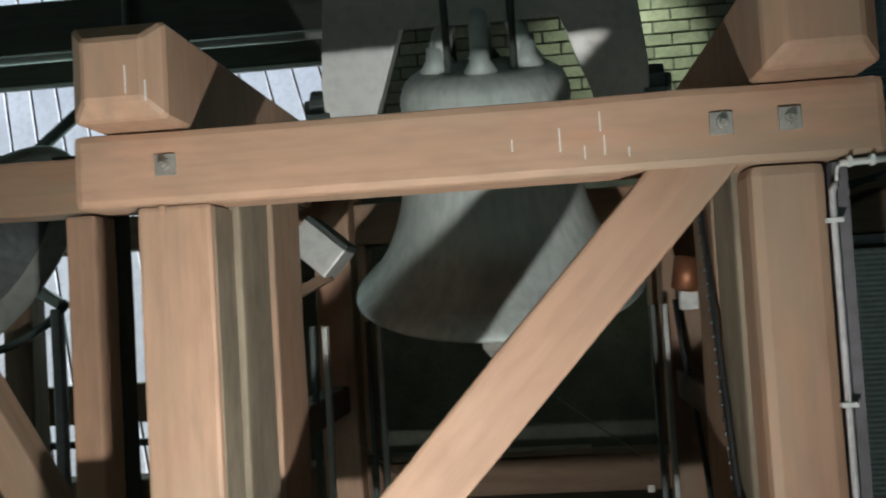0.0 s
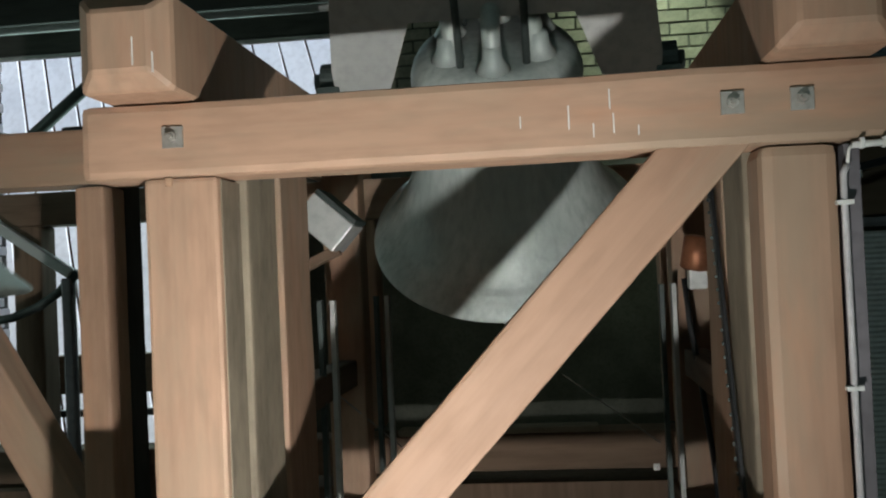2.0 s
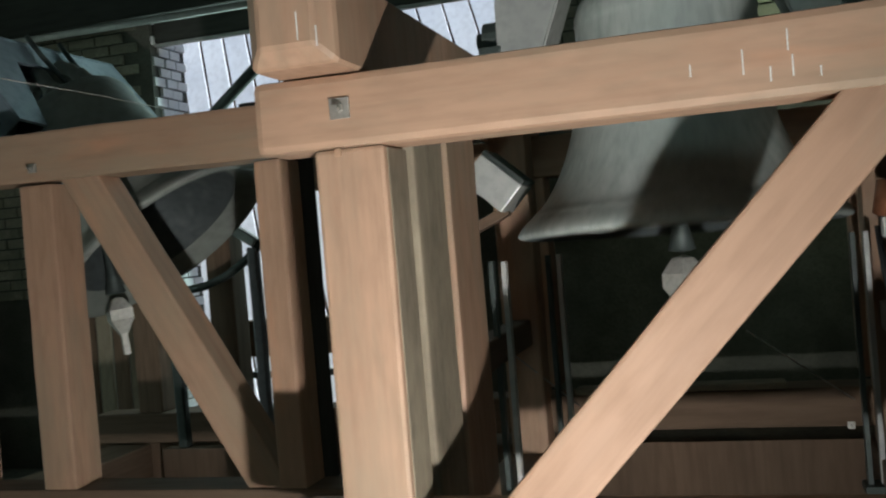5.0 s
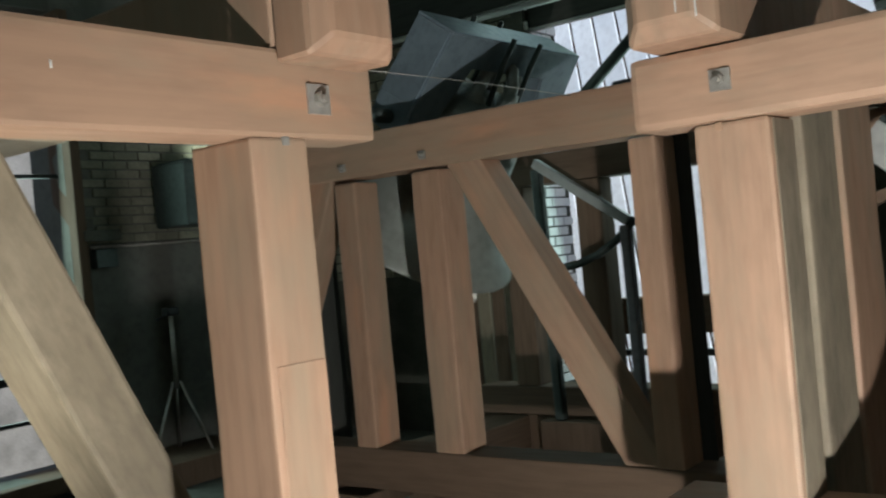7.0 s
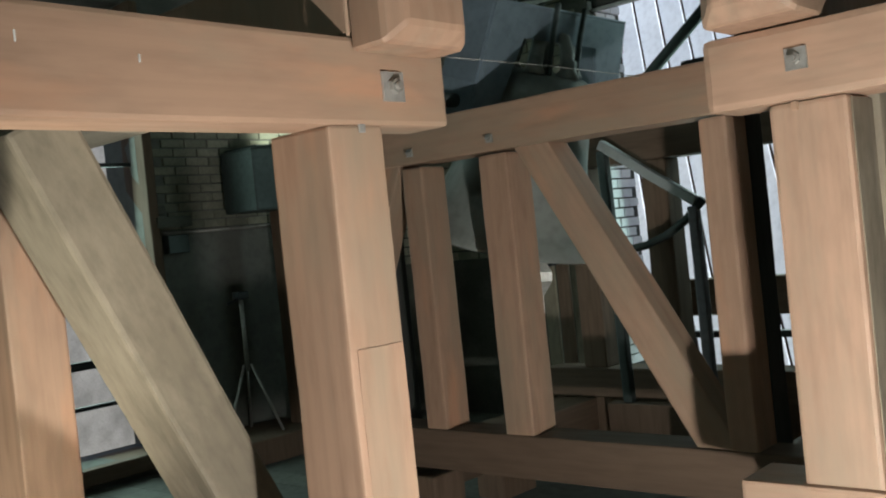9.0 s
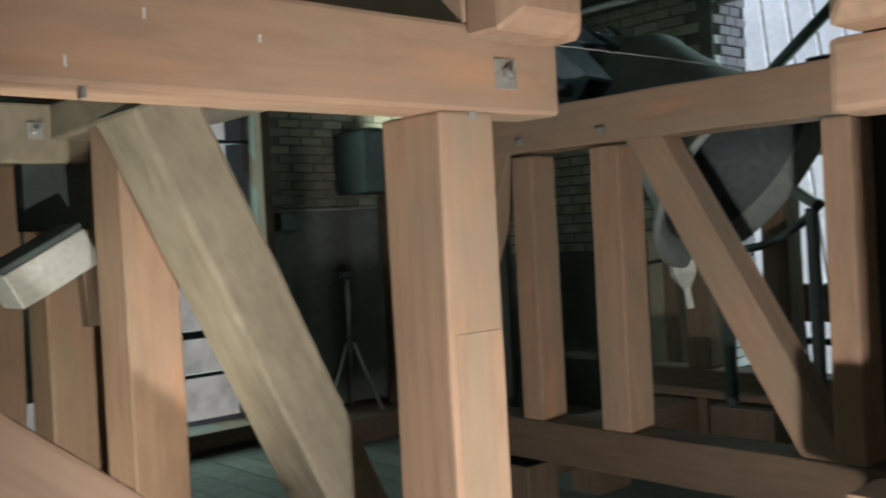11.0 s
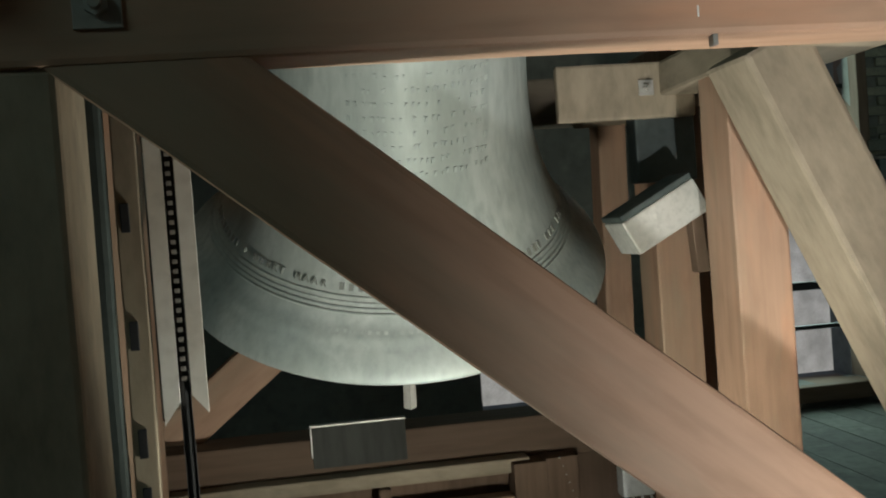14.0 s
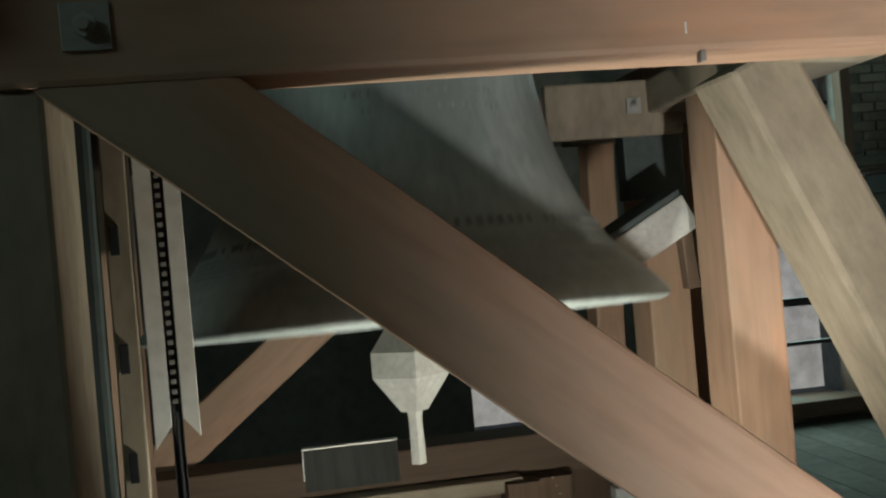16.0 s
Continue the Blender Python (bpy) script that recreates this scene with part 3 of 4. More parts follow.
def bearings(at, axis, reach, z):
    for s in (-1, 1):
        p = Vector(at) + Vector(axis) * s * (reach + 0.03)
        t = thing("bearing", (p.x, p.y, z), "dark steel plummer block carrying the bell's axle", "bearing", "bell bearings")
        sx, sy = (0.09, 0.24) if axis[0] else (0.24, 0.09)
        block("base", p.x - sx / 2, p.x + sx / 2, p.y - sy / 2, p.y + sy / 2, z, z + 0.03, DARKSTEEL, t)
        bm = revolve_bm([(0.037, -0.04), (0.07, -0.04), (0.07, 0.04), (0.037, 0.04), (0.037, -0.04)], 20)
        part("housing", bm, DARKSTEEL, t, "", Matrix.Translation((p.x, p.y, at[2])) @ (pose(0, 0, 0, 0, 90, 0) if axis[0] else pose(0, 0, 0, 90, 0, 0)))


bearings((-0.153, 3.70, 2.145), (1, 0, 0), 0.60, 2.075)
bearings((-2.92, 0.265, 2.21), (0, 1, 0), 0.84, 2.135)


def north_window():
    w = thing("window_1", (-2.6, 6.9, 0), "tall belfry opening with white sloping louvre boards outside", "window", kind="structure")
    for i in range(34):
        x = -8.4 + 0.30 * i
        timber("board", (x, 8.0, -1.5), (x - 2.6, 11.4, 6.5), 0.265, 0.03, BOARD, w, bevel=0.004)
    timber("backing", (-4.8, 8.07, -1.6), (-4.8, 11.55, 6.6), 13.6, 0.05, OLD_SHADED_WOOD, w, bevel=0)
    timber("transom", (-3.95, 6.42, 3.2), (-1.3, 6.42, 3.2), 0.36, 0.16, DARKWOOD, w)
    timber("transom", (-3.95, 6.42, 0.8), (-2.45, 6.42, 0.8), 0.26, 0.12, OLD_SHADED_WOOD, w)
    timber("bar", (-3.95, 6.36, 3.0), (-1.3, 6.36, 3.0), 0.03, 0.04, STEEL, w)
    timber("bar", (-3.95, 6.5, 0.52), (-2.45, 6.5, 0.52), 0.05, 0.05, BLACK, w)
    for x in (-3.62, -2.9):
        timber("mullion", (x, 6.45, 0.2), (x, 6.45, 0.67), 0.05, 0.05, BLACK, w)
    timber("window_sill", (-4.0, 6.4, 0.17), (-2.4, 6.4, 0.17), 0.06, 0.3, OLD_SHADED_WOOD, w)
    return w


def west_window():
    w = thing("window_2", (-6.7, 2.5, 0), "opening with dark iron bars before a whitewashed brick reveal", "window", kind="structure")
    for z, r in ((0.76, 0.06), (0.456, 0.03), (1.5, 0.03), (2.2, 0.03)):
        timber("bar", (-6.6, 1.1, z), (-6.6, 3.95, z), r, 0.03, BLACK, w, side=(1, 0, 0), bevel=0.002)
    timber("window_sill", (-6.62, 1.05, -0.0), (-6.62, 4.0, -0.0), 0.12, 0.4, OLD_SHADED_WOOD, w, side=(1, 0, 0))
    timber("jamb", (-6.55, 3.99, 0.06), (-6.55, 3.99, 3.4), 0.08, 0.3, OLD_SHADED_WOOD, w, side=(1, 0, 0))
    return w


north_window()
west_window()


# ---- smaller things ----
def ribbed_panel():
    t = thing("sound_screen", (1.5, 3.2, Z0), "grey finely ribbed panel with a lilac edge under dark boards", "panel")
    bm = bmesh.new()
    n, x0, x1 = 96, 0.80, 2.4
    rows = []
    for i in range(n * 2 + 1):
        z = Z0 + (1.46 - Z0) * i / (n * 2)
        y = 3.2 + (0.006 if i % 2 else 0.0) + 0.004 * math.sin(z * 5)
        rows.append([bm.verts.new((x0 + (x1 - x0) * k / 6, y + 0.006 * math.sin(k * 1.7 + z), z)) for k in range(7)])
    for a, b in zip(rows, rows[1:]):
        for k in range(6):
            bm.faces.new((a[k], a[k + 1], b[k + 1], b[k]))
    r = bmesh.ops.extrude_face_region(bm, geom=bm.faces[:])
    bmesh.ops.translate(bm, vec=(0, 0.05, 0), verts=[v for v in r["geom"] if isinstance(v, bmesh.types.BMVert)])
    bmesh.ops.recalc_face_normals(bm, faces=bm.faces)
    part("ribs", bm, RIB, t)
    timber("edge_strip", (0.80, 3.19, 1.485), (2.4, 3.19, 1.5), 0.03, 0.06, LILAC, t, label="lilac-grey edge strip")
    timber("board", (0.80, 3.2, 1.575), (2.4, 3.2, 1.60), 0.14, 0.05, OLD_SHADED_WOOD, t)
    timber("jamb", (0.79, 3.2, Z0), (0.79, 3.2, 1.46), 0.03, 0.08, BLACK, t)
    return t


def cloth_strip():
    t = thing("ribbed_screen", (1.6, 3.4, 1.7), "blue-grey ribbed screen behind slanting boards", "screen")
    bm = bmesh.new()
    rows = []
    for i in range(101):
        z = 1.70 + 0.9 * i / 100
        y = 3.75 + (0.006 if i % 2 else 0.0)
        rows.append([bm.verts.new((0.85 + 2.0 * k / 4, y, z + 0.12 * k / 4)) for k in range(5)])
    for a, b in zip(rows, rows[1:]):
        for k in range(4):
            bm.faces.new((a[k], a[k + 1], b[k + 1], b[k]))
    r = bmesh.ops.extrude_face_region(bm, geom=bm.faces[:])
    bmesh.ops.translate(bm, vec=(0, 0.04, 0), verts=[v for v in r["geom"] if isinstance(v, bmesh.types.BMVert)])
    bmesh.ops.recalc_face_normals(bm, faces=bm.faces)
    part("ribs", bm, BLUESTEEL, t)
    timber("board", (0.95, 3.6, 1.78), (2.1, 3.6, 2.3), 0.02, 0.06, DARKSTEEL, t)
    timber("board", (1.0, 3.55, 1.72), (2.0, 3.55, 2.1), 0.20, 0.05, TAN, t)
    timber("board", (1.25, 3.52, 1.56), (1.02, 3.52, 1.98), 0.14, 0.05, OLD_SHADED_WOOD, t)
    timber("post", (2.0, 3.6, Z0), (2.0, 3.6, 2.3), 0.1, 0.1, OLD_SHADED_WOOD, t)
    return t


def conduit():
    t = thing("conduit", (0.725, 2.44, 0), "grey electric conduit clipped along the post with white clips", "conduit")
    tube("pipe", [(0.726, 2.443, 0.0), (0.726, 2.443, 1.55), (0.727, 2.443, 1.585), (0.737, 2.443, 1.605)], 0.0085, PALE, t)
    tube("pipe", [(0.75, 2.443, 1.652), (0.86, 2.443, 1.656)], 0.0085, WHITE, t)
    tube("wire", [(0.737, 2.443, 1.605), (0.742, 2.443, 1.64), (0.75, 2.443, 1.652)], 0.004, WHITE, t)
    for z in (1.515, 1.07, 0.62, 0.2):
        block("clip", 0.706, 0.746, 2.431, 2.452, z - 0.006, z + 0.006, WHITE, t, 0.002)
    for x in (0.772, 0.825):
        block("clip", x - 0.005, x + 0.005, 2.43, 2.452, 1.642, 1.668, WHITE, t, 0.002)
    block("strip", 0.738, 0.775, 2.47, 2.56, 0.0, 1.66, LILAC, t, 0.003)
    cable = thing("cable", (1.2, 3.0, 1.7), "black cable with white clips along the boards", "cable")
    tube("cord", [(0.72, 2.9, 1.60), (1.0, 3.05, 1.66), (1.3, 3.15, 1.73), (2.2, 3.2, 1.9)], 0.012, BLACK, cable)
    for x, y, z in ((0.93, 3.0, 1.625), (1.1, 3.08, 1.665), (1.22, 3.12, 1.69)):
        block("clip", x - 0.01, x + 0.01, y - 0.012, y + 0.01, z - 0.012, z + 0.012, WHITE, cable, 0.003)


def motor_guide(x, y, group="motor guides"):
    """A pair of thin steel channels standing beside a bell."""
    t = thing("motor_guide", (x, y, 0.3), "pair of thin green-grey steel channels beside the bell", "guide rail", group)
    for dx in (-0.025, 0.025):
        timber("rail", (x + dx, y, 0.3), (x + dx, y, 1.30), 0.02, 0.04, DARKSTEEL if dx < 0 else STEEL, t, bevel=0.002)
    block("foot", x - 0.05, x + 0.05, y - 0.06, y + 0.06, 0.27, 0.3, DARKSTEEL, t)
    timber("stay", (x, y, 0.28), (x, y, Z0), 0.05, 0.05, DARKSTEEL, t)
    return t


def slanted_box(m, mat, label, sx=0.24, sy=0.16, sz=0.13):
    t = thing("motor_housing", m.translation, label, "motor", "motor housings")
    part("casing", box_bm(sx, sy, sz, 0.008), mat, t, "", m)
    part("lid", box_bm(sx * 0.98, sy * 1.02, 0.02, 0.004), DARKSTEEL, t, "dark lid", m @ Matrix.Translation((0, 0, sz / 2 + 0.011)))
    part("bracket", box_bm(0.04, 0.05, 0.2, 0.003), OLD_SHADED_WOOD, t, "bent rusty bracket", m @ Matrix.Translation((sx * 0.28, 0, -sz / 2 - 0.08)) @ pose(0, 0, 0, 0, 24, 0))
    return t


def bell_gear():
    """Guides, housings and cables round the two near bells."""
    motor_guide(-0.72, 4.2)
    motor_guide(0.50, 4.2)
    motor_guide(-0.86, 3.75)
    slanted_box(pose(-0.83, 3.72, 1.60, 0, 42, 0), STEEL, "grey steel housing with a dark lid beside the bell", 0.2, 0.2, 0.13)
    slanted_box(pose(-2.95, 1.06, 1.375, 0, -28, 90), BRIGHT, "worn pale metal housing with a dark lid", 0.27, 0.18, 0.115)
    t = thing("copper_coil", (0.6, 3.9, 1.35), "copper-coloured coil on a pale bracket", "coil")
    bm = revolve_bm([(0.03, -0.07), (0.055, -0.06), (0.058, 0.06), (0.03, 0.07), (0.03, -0.07)], 16)
    part("winding", bm, material("worn_copper", (0.42, 0.17, 0.09), 0.45, 0.6, scale=9), t, "", pose(0.585, 3.9, 1.42, 0, 12, 0), True)
    block("bracket", 0.55, 0.62, 3.88, 3.95, 1.28, 1.36, WHITE, t, 0.01)
    block("arm", 0.57, 0.76, 3.9, 3.93, 1.30, 1.33, ZINC, t, 0.003)
    t = thing("rubber_strip", (0.525, 2.95, 1.0), "dark studded rubber strip down the timber post", "strip")
    timber("strip", (0.528, 3.15, 1.62), (0.528, 2.8, 0.6), 0.045, 0.012, BLACK, t, side=(1, 0, 0), bevel=0.003)
    for i in range(24):
        z = 1.58 - i * 0.04
        block("stud", 0.515, 0.523, 3.148 - i * 0.0137, 3.156 - i * 0.0137, z - 0.005, z + 0.005, DARKSTEEL, t, 0.001)
    t = thing("cable", (0.6, 4.1, 0.4), "black cable hanging down beside the bell", "cable")
    tube("cord", [(0.56, 4.1, 1.32), (0.57, 4.08, 1.15), (0.60, 4.05, 0.9), (0.63, 4.02, 0.6), (0.65, 4.0, 0.3)], 0.012, BLACK, t)
    t = thing("stay_wire", (0.2, 4.4, 0.6), "thin steel stay wire under the bell", "wire")
    tube("wire", [(0.05, 4.3, 0.92), (0.47, 4.5, 0.58)], 0.003, ZINC, t)
    t = thing("stay_wire", (-0.8, 4.4, 0.6), "thin steel stay wire under the bell", "wire")
    tube("wire", [(-0.95, 4.3, 0.86), (-0.70, 4.5, 0.58)], 0.003, ZINC, t)
    # polished guide plates beside the big bell
    t = thing("guide_plates", (-2.05, -0.34, 0.9), "two polished steel guide plates with a black chain between", "guide plate")
    for y0, y1, z0, z1 in ((-0.366, -0.332, 1.03, 1.76), (-0.308, -0.276, 1.05, 1.76)):
        s = 1 if y0 < -0.33 else -1
        lo = [(y0, z0), (y1, z0 + 0.045)] if s > 0 else [(y0, z0 + 0.04), (y1, z0)]
        prism("plate", [*lo, (y1, z1), (y0, z1)], 0.008, SHINY, t, Matrix.Translation((-2.05, 0, 0)) @ pose(0, 0, 0, 0, 0, 90), "polished plate with a pointed end")
    timber("chain", (-2.06, -0.32, 1.76), (-2.06, -0.325, 0.3), 0.022, 0.012, BLACK, t, side=(1, 0, 0))
    for i in range(30):
        z = 1.12 + i * 0.02
        block("link", -2.053, -2.046, -0.326, -0.316, z, z + 0.009, ZINC, t, 0.001)
    block("foot", -2.1, -2.0, -0.38, -0.27, Z0, 0.3, DARKSTEEL, t)
    t = thing("slotted_post", (-2.05, -0.43, 0.9), "pale slotted timber strip beside a dark steel channel", "post")
    timber("strip", (-2.06, -0.418, Z0), (-2.06, -0.402, 1.70), 0.05, 0.03, TAN, t, side=(1, 0, 0), bevel=0.004)
    timber("channel", (-2.05, -0.475, Z0), (-2.05, -0.470, 1.72), 0.055, 0.05, DARKSTEEL, t, side=(1, 0, 0))
    for z in (1.46, 1.22, 1.0, 0.88):
        block("slot", -2.046, -2.04, -0.42, -0.402, z - 0.03, z + 0.03, BLACK, t, 0.002)
    # beams and clutter beneath the big bell
    t = thing("metal_sheet", (-3.94, 0.11, 0.46), "thin dark metal sheet with a worn pale edge against the sill", "metal sheet")
    block("sheet", -3.947, -3.941, -0.07, 0.31, 0.455, 0.622, DARKWOOD, t, 0.001)
    block("lip", -3.975, -3.940, -0.072, 0.312, 0.622, 0.630, BRIGHT, t, 0.002, "worn pale folded edge")
    block("end_fold", -3.975, -3.940, -0.076, -0.071, 0.50, 0.63, BRIGHT, t, 0.001, "worn pale folded edge")
    t = thing("rail_beam", (-3.85, 0.15, 0.4), "old timber rail below the bell", "beam")
    timber("rail", (-3.9, -0.9, 0.40), (-3.9, 0.80, 0.40), 0.06, 0.1, TAN, t, side=(1, 0, 0))
    timber("rail", (-3.84, -0.9, 0.27), (-3.84, 0.72, 0.27), 0.05, 0.1, WOOD, t, side=(1, 0, 0))
    block("end_block", -3.92, -3.8, 0.72, 0.86, 0.2, 0.42, OLD_SHADED_WOOD, t)
    for y in (-0.6, 0.2):
        timber("leg", (-3.87, y, Z0), (-3.87, y, 0.37), 0.08, 0.05, OLD_SHADED_WOOD, t)
    t = thing("junction_box", (-3.9, 1.3, 0.25), "white plastic junction box with loose cables", "junction box")
    block("box", -3.98, -3.9, 1.2, 1.34, 0.2, 0.32, WHITE, t, 0.01)
    for i in range(3):
        tube("lead", [(-3.9, 1.24 + i * 0.04, 0.2), (-3.88, 1.25 + i * 0.05, 0.1), (-3.86, 1.28 + i * 0.05, Z0)], 0.006, WHITE, t)
    t = thing("chain", (-3.8, 0.95, 0.3), "short galvanised chain hanging from the sill", "chain")
    for i in range(7):
        tube("link", [(-3.85 + 0.008 * math.cos(a), 0.92 + i * 0.012 + 0.008 * math.sin(a), 0.40 - i * 0.035 + 0.018 * math.cos(a)) for a in [k * math.pi / 4 for k in range(9)]], 0.004, ZINC, t, "", 5)
    block("stay", -3.95, -3.84, 0.86, 1.0, Z0, 0.42, OLD_SHADED_WOOD, t)


def far_things():
    t = thing("tripod", (-6.1, 4.5, Z0 + 0.2), "grey metal camera tripod standing on a low block", "tripod")
    x, y = -6.15, 4.5
    tube("column", [(x, y, 0.55), (x, y, 1.1)], 0.018, ZINC, t)
    block("head", x - 0.04, x + 0.04, y - 0.05, y + 0.05, 1.1, 1.16, BLACK, t, 0.01)
    tube("handle", [(x, y, 1.12), (x + 0.05, y - 0.16, 1.08)], 0.01, BLACK, t)
    for k in range(3):
        a = 2 * math.pi * k / 3 + 0.5
        tube("leg", [(x + 0.03 * math.cos(a), y + 0.03 * math.sin(a), 0.6), (x + 0.24 * math.cos(a), y + 0.24 * math.sin(a), 0.08)], 0.011, ZINC, t)
    b = thing("block", (-6.1, 4.6, Z0), "low dark timber block on the floor", "block")
    block("body", -6.45, -5.8, 4.15, 5.0, Z0, 0.075, OLD_SHADED_WOOD, b, 0.01)
    t = thing("floodlight", (-6.1, 5.05, 2.0), "big dark floodlight box on a dark post", "floodlight")
    block("housing", -6.3, -5.9, 4.55, 5.0, 1.76, 2.24, DARKSTEEL, t, 0.02)
    block("post", -6.15, -6.0, 4.86, 4.99, Z0, 1.76, OLD_SHADED_WOOD, t, 0.01)
    block("lamp_glass", -6.16, -6.0, 5.003, 5.012, 2.1, 2.2, GLOW, t, 0.002, "bright lamp glass")
    block("visor", -6.3, -5.9, 4.6, 5.0, 2.24, 2.26, DARKSTEEL, t)
    t = thing("wall_pipe", (WX, 4.6, 1.67), "thin pipe along the wall with a small box", "pipe")
    tube("pipe", [(WX + 0.03, 4.1, 1.655), (WX + 0.03, 6.2, 1.675)], 0.014, ZINC, t)
    block("box", WX, WX + 0.08, 4.1, 4.28, 1.5, 1.64, DARKSTEEL, t, 0.008)
    t = thing("stone_ledge", (WX, 4.2, 1.75), "grey stone ledge beside the window", "ledge")
    block("stone", WX, WX + 0.12, 4.0, 4.3, 1.70, 1.78, MORTAR, t, 0.01)
    block("stone", WX, WX + 0.08, 3.96, 4.1, 1.80, 1.87, MORTAR, t, 0.01)
    t = thing("steel_strut", (-3.0, 5.9, 2.5), "dark slanting steel strut before the louvres", "strut")
    tube("strut", [(-3.42, 5.9, 2.24), (-2.5, 5.9, 2.96)], 0.04, DARKSTEEL, t, "", 10)
    tube("hanger", [(-2.5, 5.9, 2.96), (-2.5, 5.9, TOP)], 0.03, DARKSTEEL, t, "", 8)
    t = thing("wooden_bow", (-2.85, 5.1, 0.5), "curved dark wooden bow with pale struts behind the bell", "bow")
    arc = [(-3.12, 5.1, 1.22), (-2.95, 5.1, 1.245), (-2.81, 5.1, 1.293), (-2.68, 5.1, 1.37), (-2.56, 5.1, 1.48)]
    tube("bow", arc, 0.025, DARKSTEEL, t, "", 10)
    timber("strut", (-3.2, 5.1, 1.88), (-2.6, 5.1, 1.47), 0.06, 0.06, STEEL, t)
    timber("strut", (-3.17, 5.1, 0.3), (-3.19, 5.1, 1.84), 0.06, 0.06, DARKSTEEL, t)
    timber("strut", (-2.62, 5.1, 0.3), (-2.62, 5.1, 1.45), 0.06, 0.06, LILAC, t)
    block("foot", -3.3, -2.5, 5.05, 5.15, Z0, 0.3, OLD_SHADED_WOOD, t)
    t = thing("wire", (-1.7, 2.6, 1.95), "thin white wire stretched between the trusses", "wire")
    tube("wire", [(-1.72, 1.84, 1.90), (-1.78, 2.6, 1.925), (-1.9, 3.40, 1.955)], 0.0014, ZINC, t)
    # narrow boards of a shaft against the far wall
    t = thing("board_screen", (-4.6, 5.9, 0.5), "upright old boards against the far brick wall", "boards")
    for i in range(7):
        timber("board", (-4.55 + i * 0.13, 5.95, 0.3), (-4.55 + i * 0.13, 5.95, 1.25 + 0.05 * (i % 3)), 0.11, 0.03, OLD_SHADED_WOOD if i % 2 else TAN, t)
    block("rail", -4.65, -3.7, 5.97, 6.02, Z0, 0.3, OLD_SHADED_WOOD, t)
    tube("loop", [(-4.6, 5.9, 1.3), (-4.4, 5.88, 1.1), (-4.1, 5.88, 1.15), (-3.8, 5.9, 1.35)], 0.012, BLACK, t)
    t = thing("roof_beam", (-2.5, 6.1, 3.2), "heavy dark beam across the louvre opening", "beam")
    timber("beam", (WX, 6.05, 3.28), (-0.9, 6.05, 3.28), 0.34, 0.25, DARKWOOD, t)
    tube("conduit", [(-6.4, 5.88, 3.06), (-1.0, 5.88, 3.06)], 0.025, STEEL, t)


def drips():
    """White runs of candle wax or bird lime on the near beam."""
    t = thing("drip_marks", (0.1, 2.45, 1.75), "thin white drip marks down the timber beam", "drips")
    for x, z, h in ((-0.04, 1.755, 0.03), (0.08, 1.76, 0.06), (0.182, 1.80, 0.05), (0.19, 1.74, 0.05), (0.14, 1.725, 0.035), (0.25, 1.72, 0.025), (-1.0, 1.95, 0.0)):
        if h:
            block("drip", x - 0.0016, x + 0.0016, 2.4485, 2.4515, z - h / 2, z + h / 2, WHITE, t, 0.0004)
    for x, z, h in ((-0.965, 1.96, 0.07), (-0.915, 1.93, 0.05)):
        block("drip", x - 0.0016, x + 0.0016, 2.2685, 2.272, z - h / 2, z + h / 2, WHITE, t, 0.0004)
    t = thing("drip_marks", (-1.58, 0.7, 1.75), "thin white drip marks down the timber beam", "drips")
    for y, z, h in ((0.772, 1.822, 0.02), (0.631, 1.729, 0.02), (1.0, 1.80, 0.015)):
        block("drip", -1.582, -1.5785, y - 0.0016, y + 0.0016, z - h / 2, z + h / 2, WHITE, t, 0.0004)


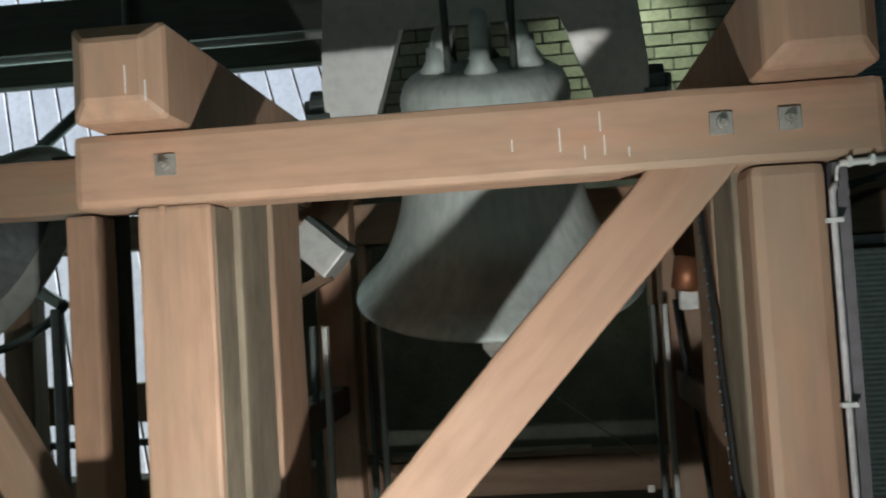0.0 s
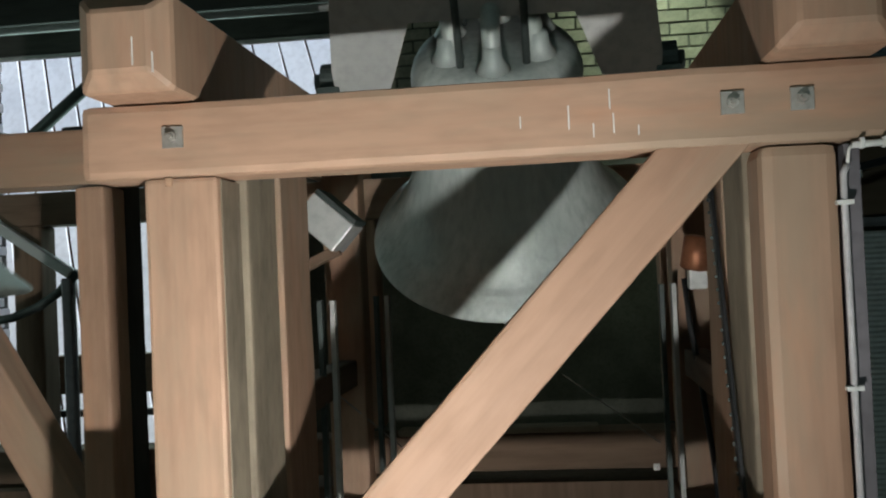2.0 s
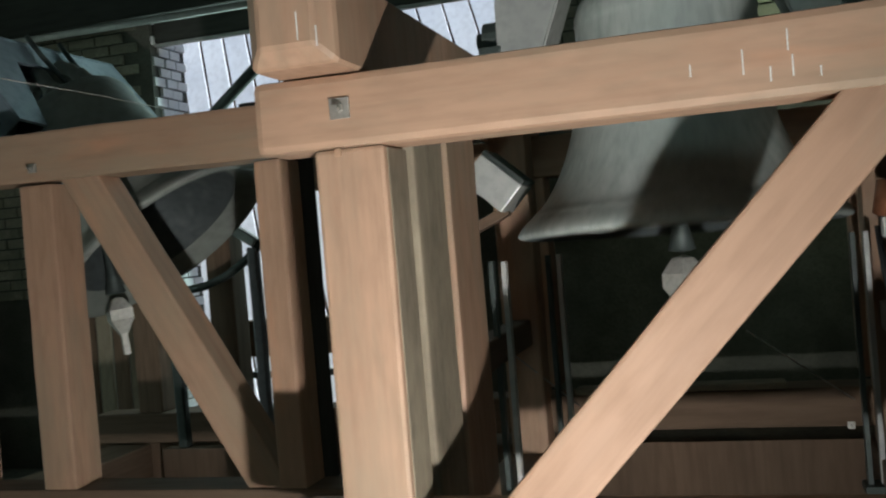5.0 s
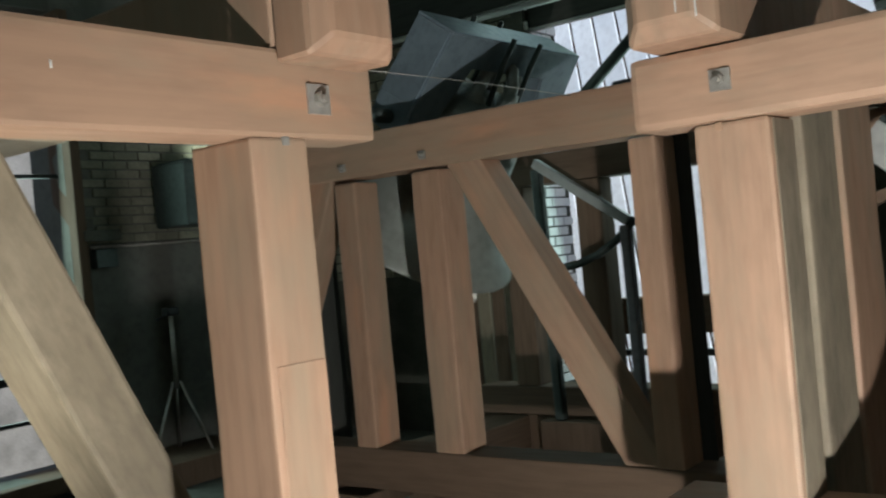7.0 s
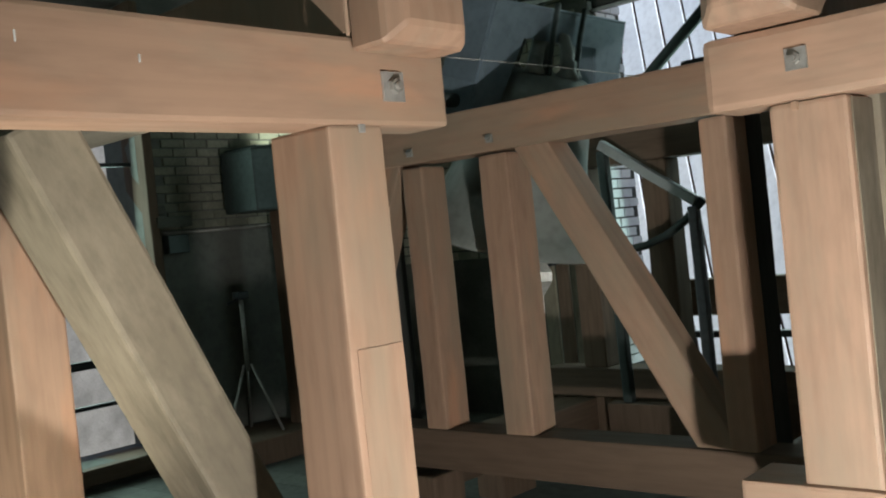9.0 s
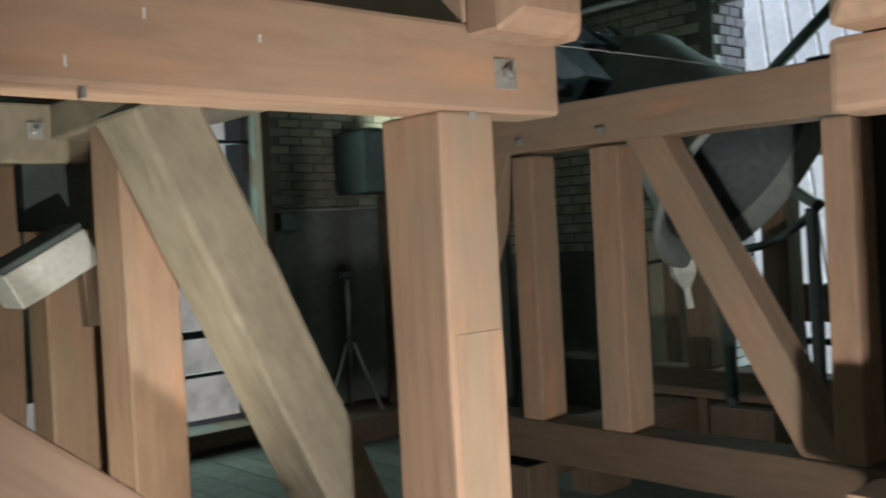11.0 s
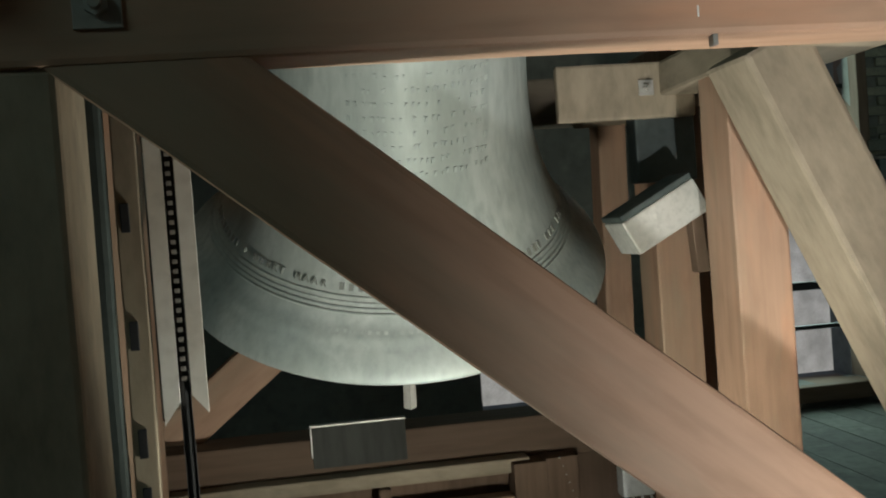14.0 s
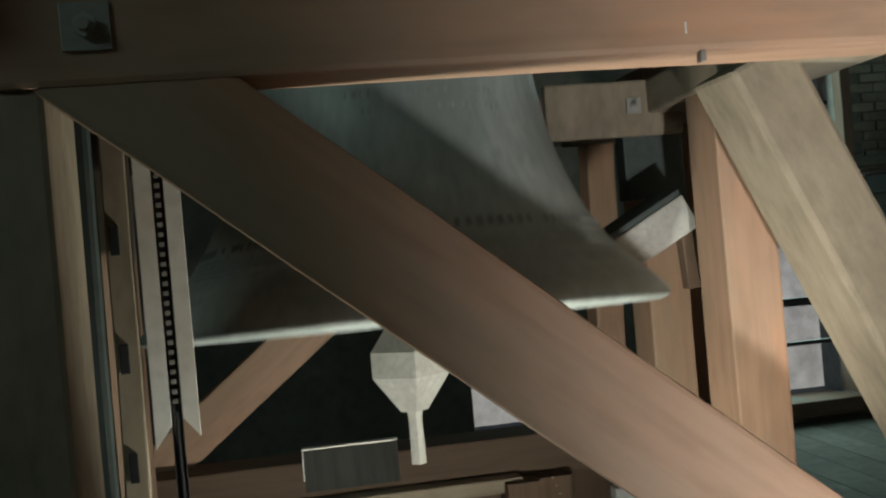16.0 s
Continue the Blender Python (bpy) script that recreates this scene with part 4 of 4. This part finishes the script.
def lettering(made, R, drop):
    """Raised letters round the big bell; what cannot be read is plain bars."""
    e, c, base = made
    def radius(z):
        pr = [(r, zz) for r, zz in OUT if zz >= 0]
        for (r0, z0), (r1, z1) in zip(pr, pr[1:]):
            if z0 >= z >= z1:
                return r0 + (r1 - r0) * (z0 - z) / max(z0 - z1, 1e-6)
        return 1.0
    def place(bm_src, az, z):
        r = radius(z) * R
        slope = math.atan2((radius(z - 0.03) - radius(z + 0.03)), 0.06)
        m = Matrix.Rotation(az, 4, "Z") @ Matrix.Translation((r, 0, z * R - drop)) @ Matrix.Rotation(-slope, 4, "Y") @ pose(0, 0, 0, 90, 0, 90)
        return m
    bm = bmesh.new()
    def glyph(ch, az, z, h):
        m = place(None, az, z)
        if ch == "|":
            g = box_bm(h * 0.62, h, 0.0035)
            me = bpy.data.meshes.new("g")
            g.to_mesh(me)
            g.free()
        else:
            cu = bpy.data.curves.new("g", "FONT")
            cu.body, cu.size, cu.extrude, cu.align_x, cu.align_y = ch, h * 1.4, 0.003, "CENTER", "CENTER"
            cu.resolution_u = 2
            ob = bpy.data.objects.new("g", cu)
            me = bpy.data.meshes.new_from_object(ob)
            bpy.data.objects.remove(ob)
        me.transform(m)
        bm.from_mesh(me)
        bpy.data.meshes.remove(me)
    # local -y of the bell faces the truss
    line = "||||||||| + WERKT MAAR ||| ||||| |||||||| |||||| ||| ||||"
    h, z = 0.022, 0.295
    for i, ch in enumerate(line):
        if ch != " ":
            glyph(ch, -math.pi / 2 + (i - 10) * 0.050 - 1.03, z, h)
    tagged(part("lettering", bm, BRONZE_DARK, e, "raised lettering", base), kind="stuff")
    bm = bmesh.new()
    rl = random.Random(8)
    for row in range(9):
        for i in range(22):
            if rl.random() > 0.25:
                z = 1.15 - row * 0.055 + rl.uniform(-0.004, 0.004)
                glyph("|", -math.pi / 2 + (i - 11 + rl.uniform(-0.3, 0.3)) * 0.02 / (radius(z) * R) + 0.12, z, rl.uniform(0.008, 0.016))
    tagged(part("text_panel", bm, BRONZE, e, "worn rows of small raised marks", base), kind="stuff")
    bm = bmesh.new()
    for i in range(24):
        if i % 9:
            glyph("|", -math.pi / 2 + (i - 12) * 0.028 / R, 0.155, 0.018)
    tagged(part("rim_marks", bm, BRONZE, e, "worn raised marks round the rim", base), kind="stuff")


ribbed_panel()
cloth_strip()
conduit()
bell_gear()
far_things()
drips()
lettering(bell_3, 0.755, 1.03)

# ---- masonry, piece by piece ----
def bricks(name, parent, mat, origin, along, normal, length, rows, z0, lb, hb, rnd, gap=0.012):
    """Separate bricks sharing three meshes, in running bond, proud of the mortar."""
    meshes = []
    for k in range(4):
        bm = box_bm(lb - gap, 0.03, hb - gap, 0.004, 0.003, 0, k)
        me = bpy.data.meshes.new("brick")
        bm.to_mesh(me)
        bm.free()
        me.materials.append(mat)
        meshes.append(me)
    rot = Matrix((Vector(along), Vector(normal), Vector((0, 0, 1)))).transposed().to_4x4()
    for r in range(rows):
        u = (r % 2) * lb / 2
        while u + lb < length:
            ob = new("brick", rnd.choice(meshes))
            ob.parent = parent
            p = Vector(origin) + Vector(along) * (u + lb / 2) + Vector(normal) * rnd.uniform(0.0, 0.01)
            ob.matrix_basis = Matrix.Translation((p.x, p.y, z0 + (r + 0.5) * hb)) @ rot @ pose(0, 0, 0, 0, 0, rnd.uniform(-0.6, 0.6))
            u += lb


rnd = random.Random(4)
bricks("brick", wall_north, BRICK, (-1.28, NY, 0), (1, 0, 0), (0, -1, 0), 2.9, 20, 2.35, 0.235, 0.08, rnd)
bricks("brick", wall_west, BRICK, (WX, 4.05, 0), (0, 1, 0), (1, 0, 0), 1.7, 14, 1.68, 0.21, 0.07, rnd)
bricks("brick", wall_north, BRICK, (-6.4, NY, 0), (1, 0, 0), (0, -1, 0), 2.42, 32, 1.2, 0.235, 0.08, rnd)
bricks("brick", wall_north, WBRICK, (-3.95, NY + 0.01, 0), (0, 1, 0), (1, 0, 0), 0.44, 52, 0.3, 0.145, 0.075, rnd)
fl = random.Random(2)
for i in range(44):
    y = SY + 0.115 + i * 0.23
    ob = block("plank", WX, EX, y - 0.112, y + 0.112, Z0, Z0 + 0.012 + fl.uniform(0, 0.004), FLOORM, floor, 0.003)
yard = thing("yard_wall", (-10.1, 2.5, 0), "sunlit whitewashed brick wall outside the opening", "wall", kind="structure")
block("masonry", -12.3, -12.0, -1.0, 11.0, -3.0, 7.0, WMORTAR, yard, 0)
bricks("brick", yard, WBRICK, (-12.0, 1.6, 0), (0, 1, 0), (1, 0, 0), 6.6, 28, -1.5, 0.46, 0.17, rnd, 0.026)


# ---- what swings ----
def swing(made, amp, period, peak, bias=0.0, lag=0.0, hang=1.0):
    """Rows of a pendulum about local x; the clapper hangs almost plumb in the bell's space."""
    e, c, base = made
    rows, crows = [], []
    for i in range(161):
        t = i * 0.1
        a = bias + amp * math.cos(2 * math.pi * (t - peak) / period)
        rows.append((t, base @ pose(0, 0, 0, -a, 0, 0)))
        crows.append((t, base @ pose(0, 0, 0, a * hang, 0, 0)))
    walk(e, rows)
    walk(c, crows)


def motions():
    swing(bell_1, 48, 2.4, 0.83, bias=6, hang=0.5)
    swing(bell_2, 51, 2.7, 8.1, bias=6, hang=0.8)
    swing(bell_3, 37.0, 2.91, 15.29, bias=2.8, hang=0.58)


motions()
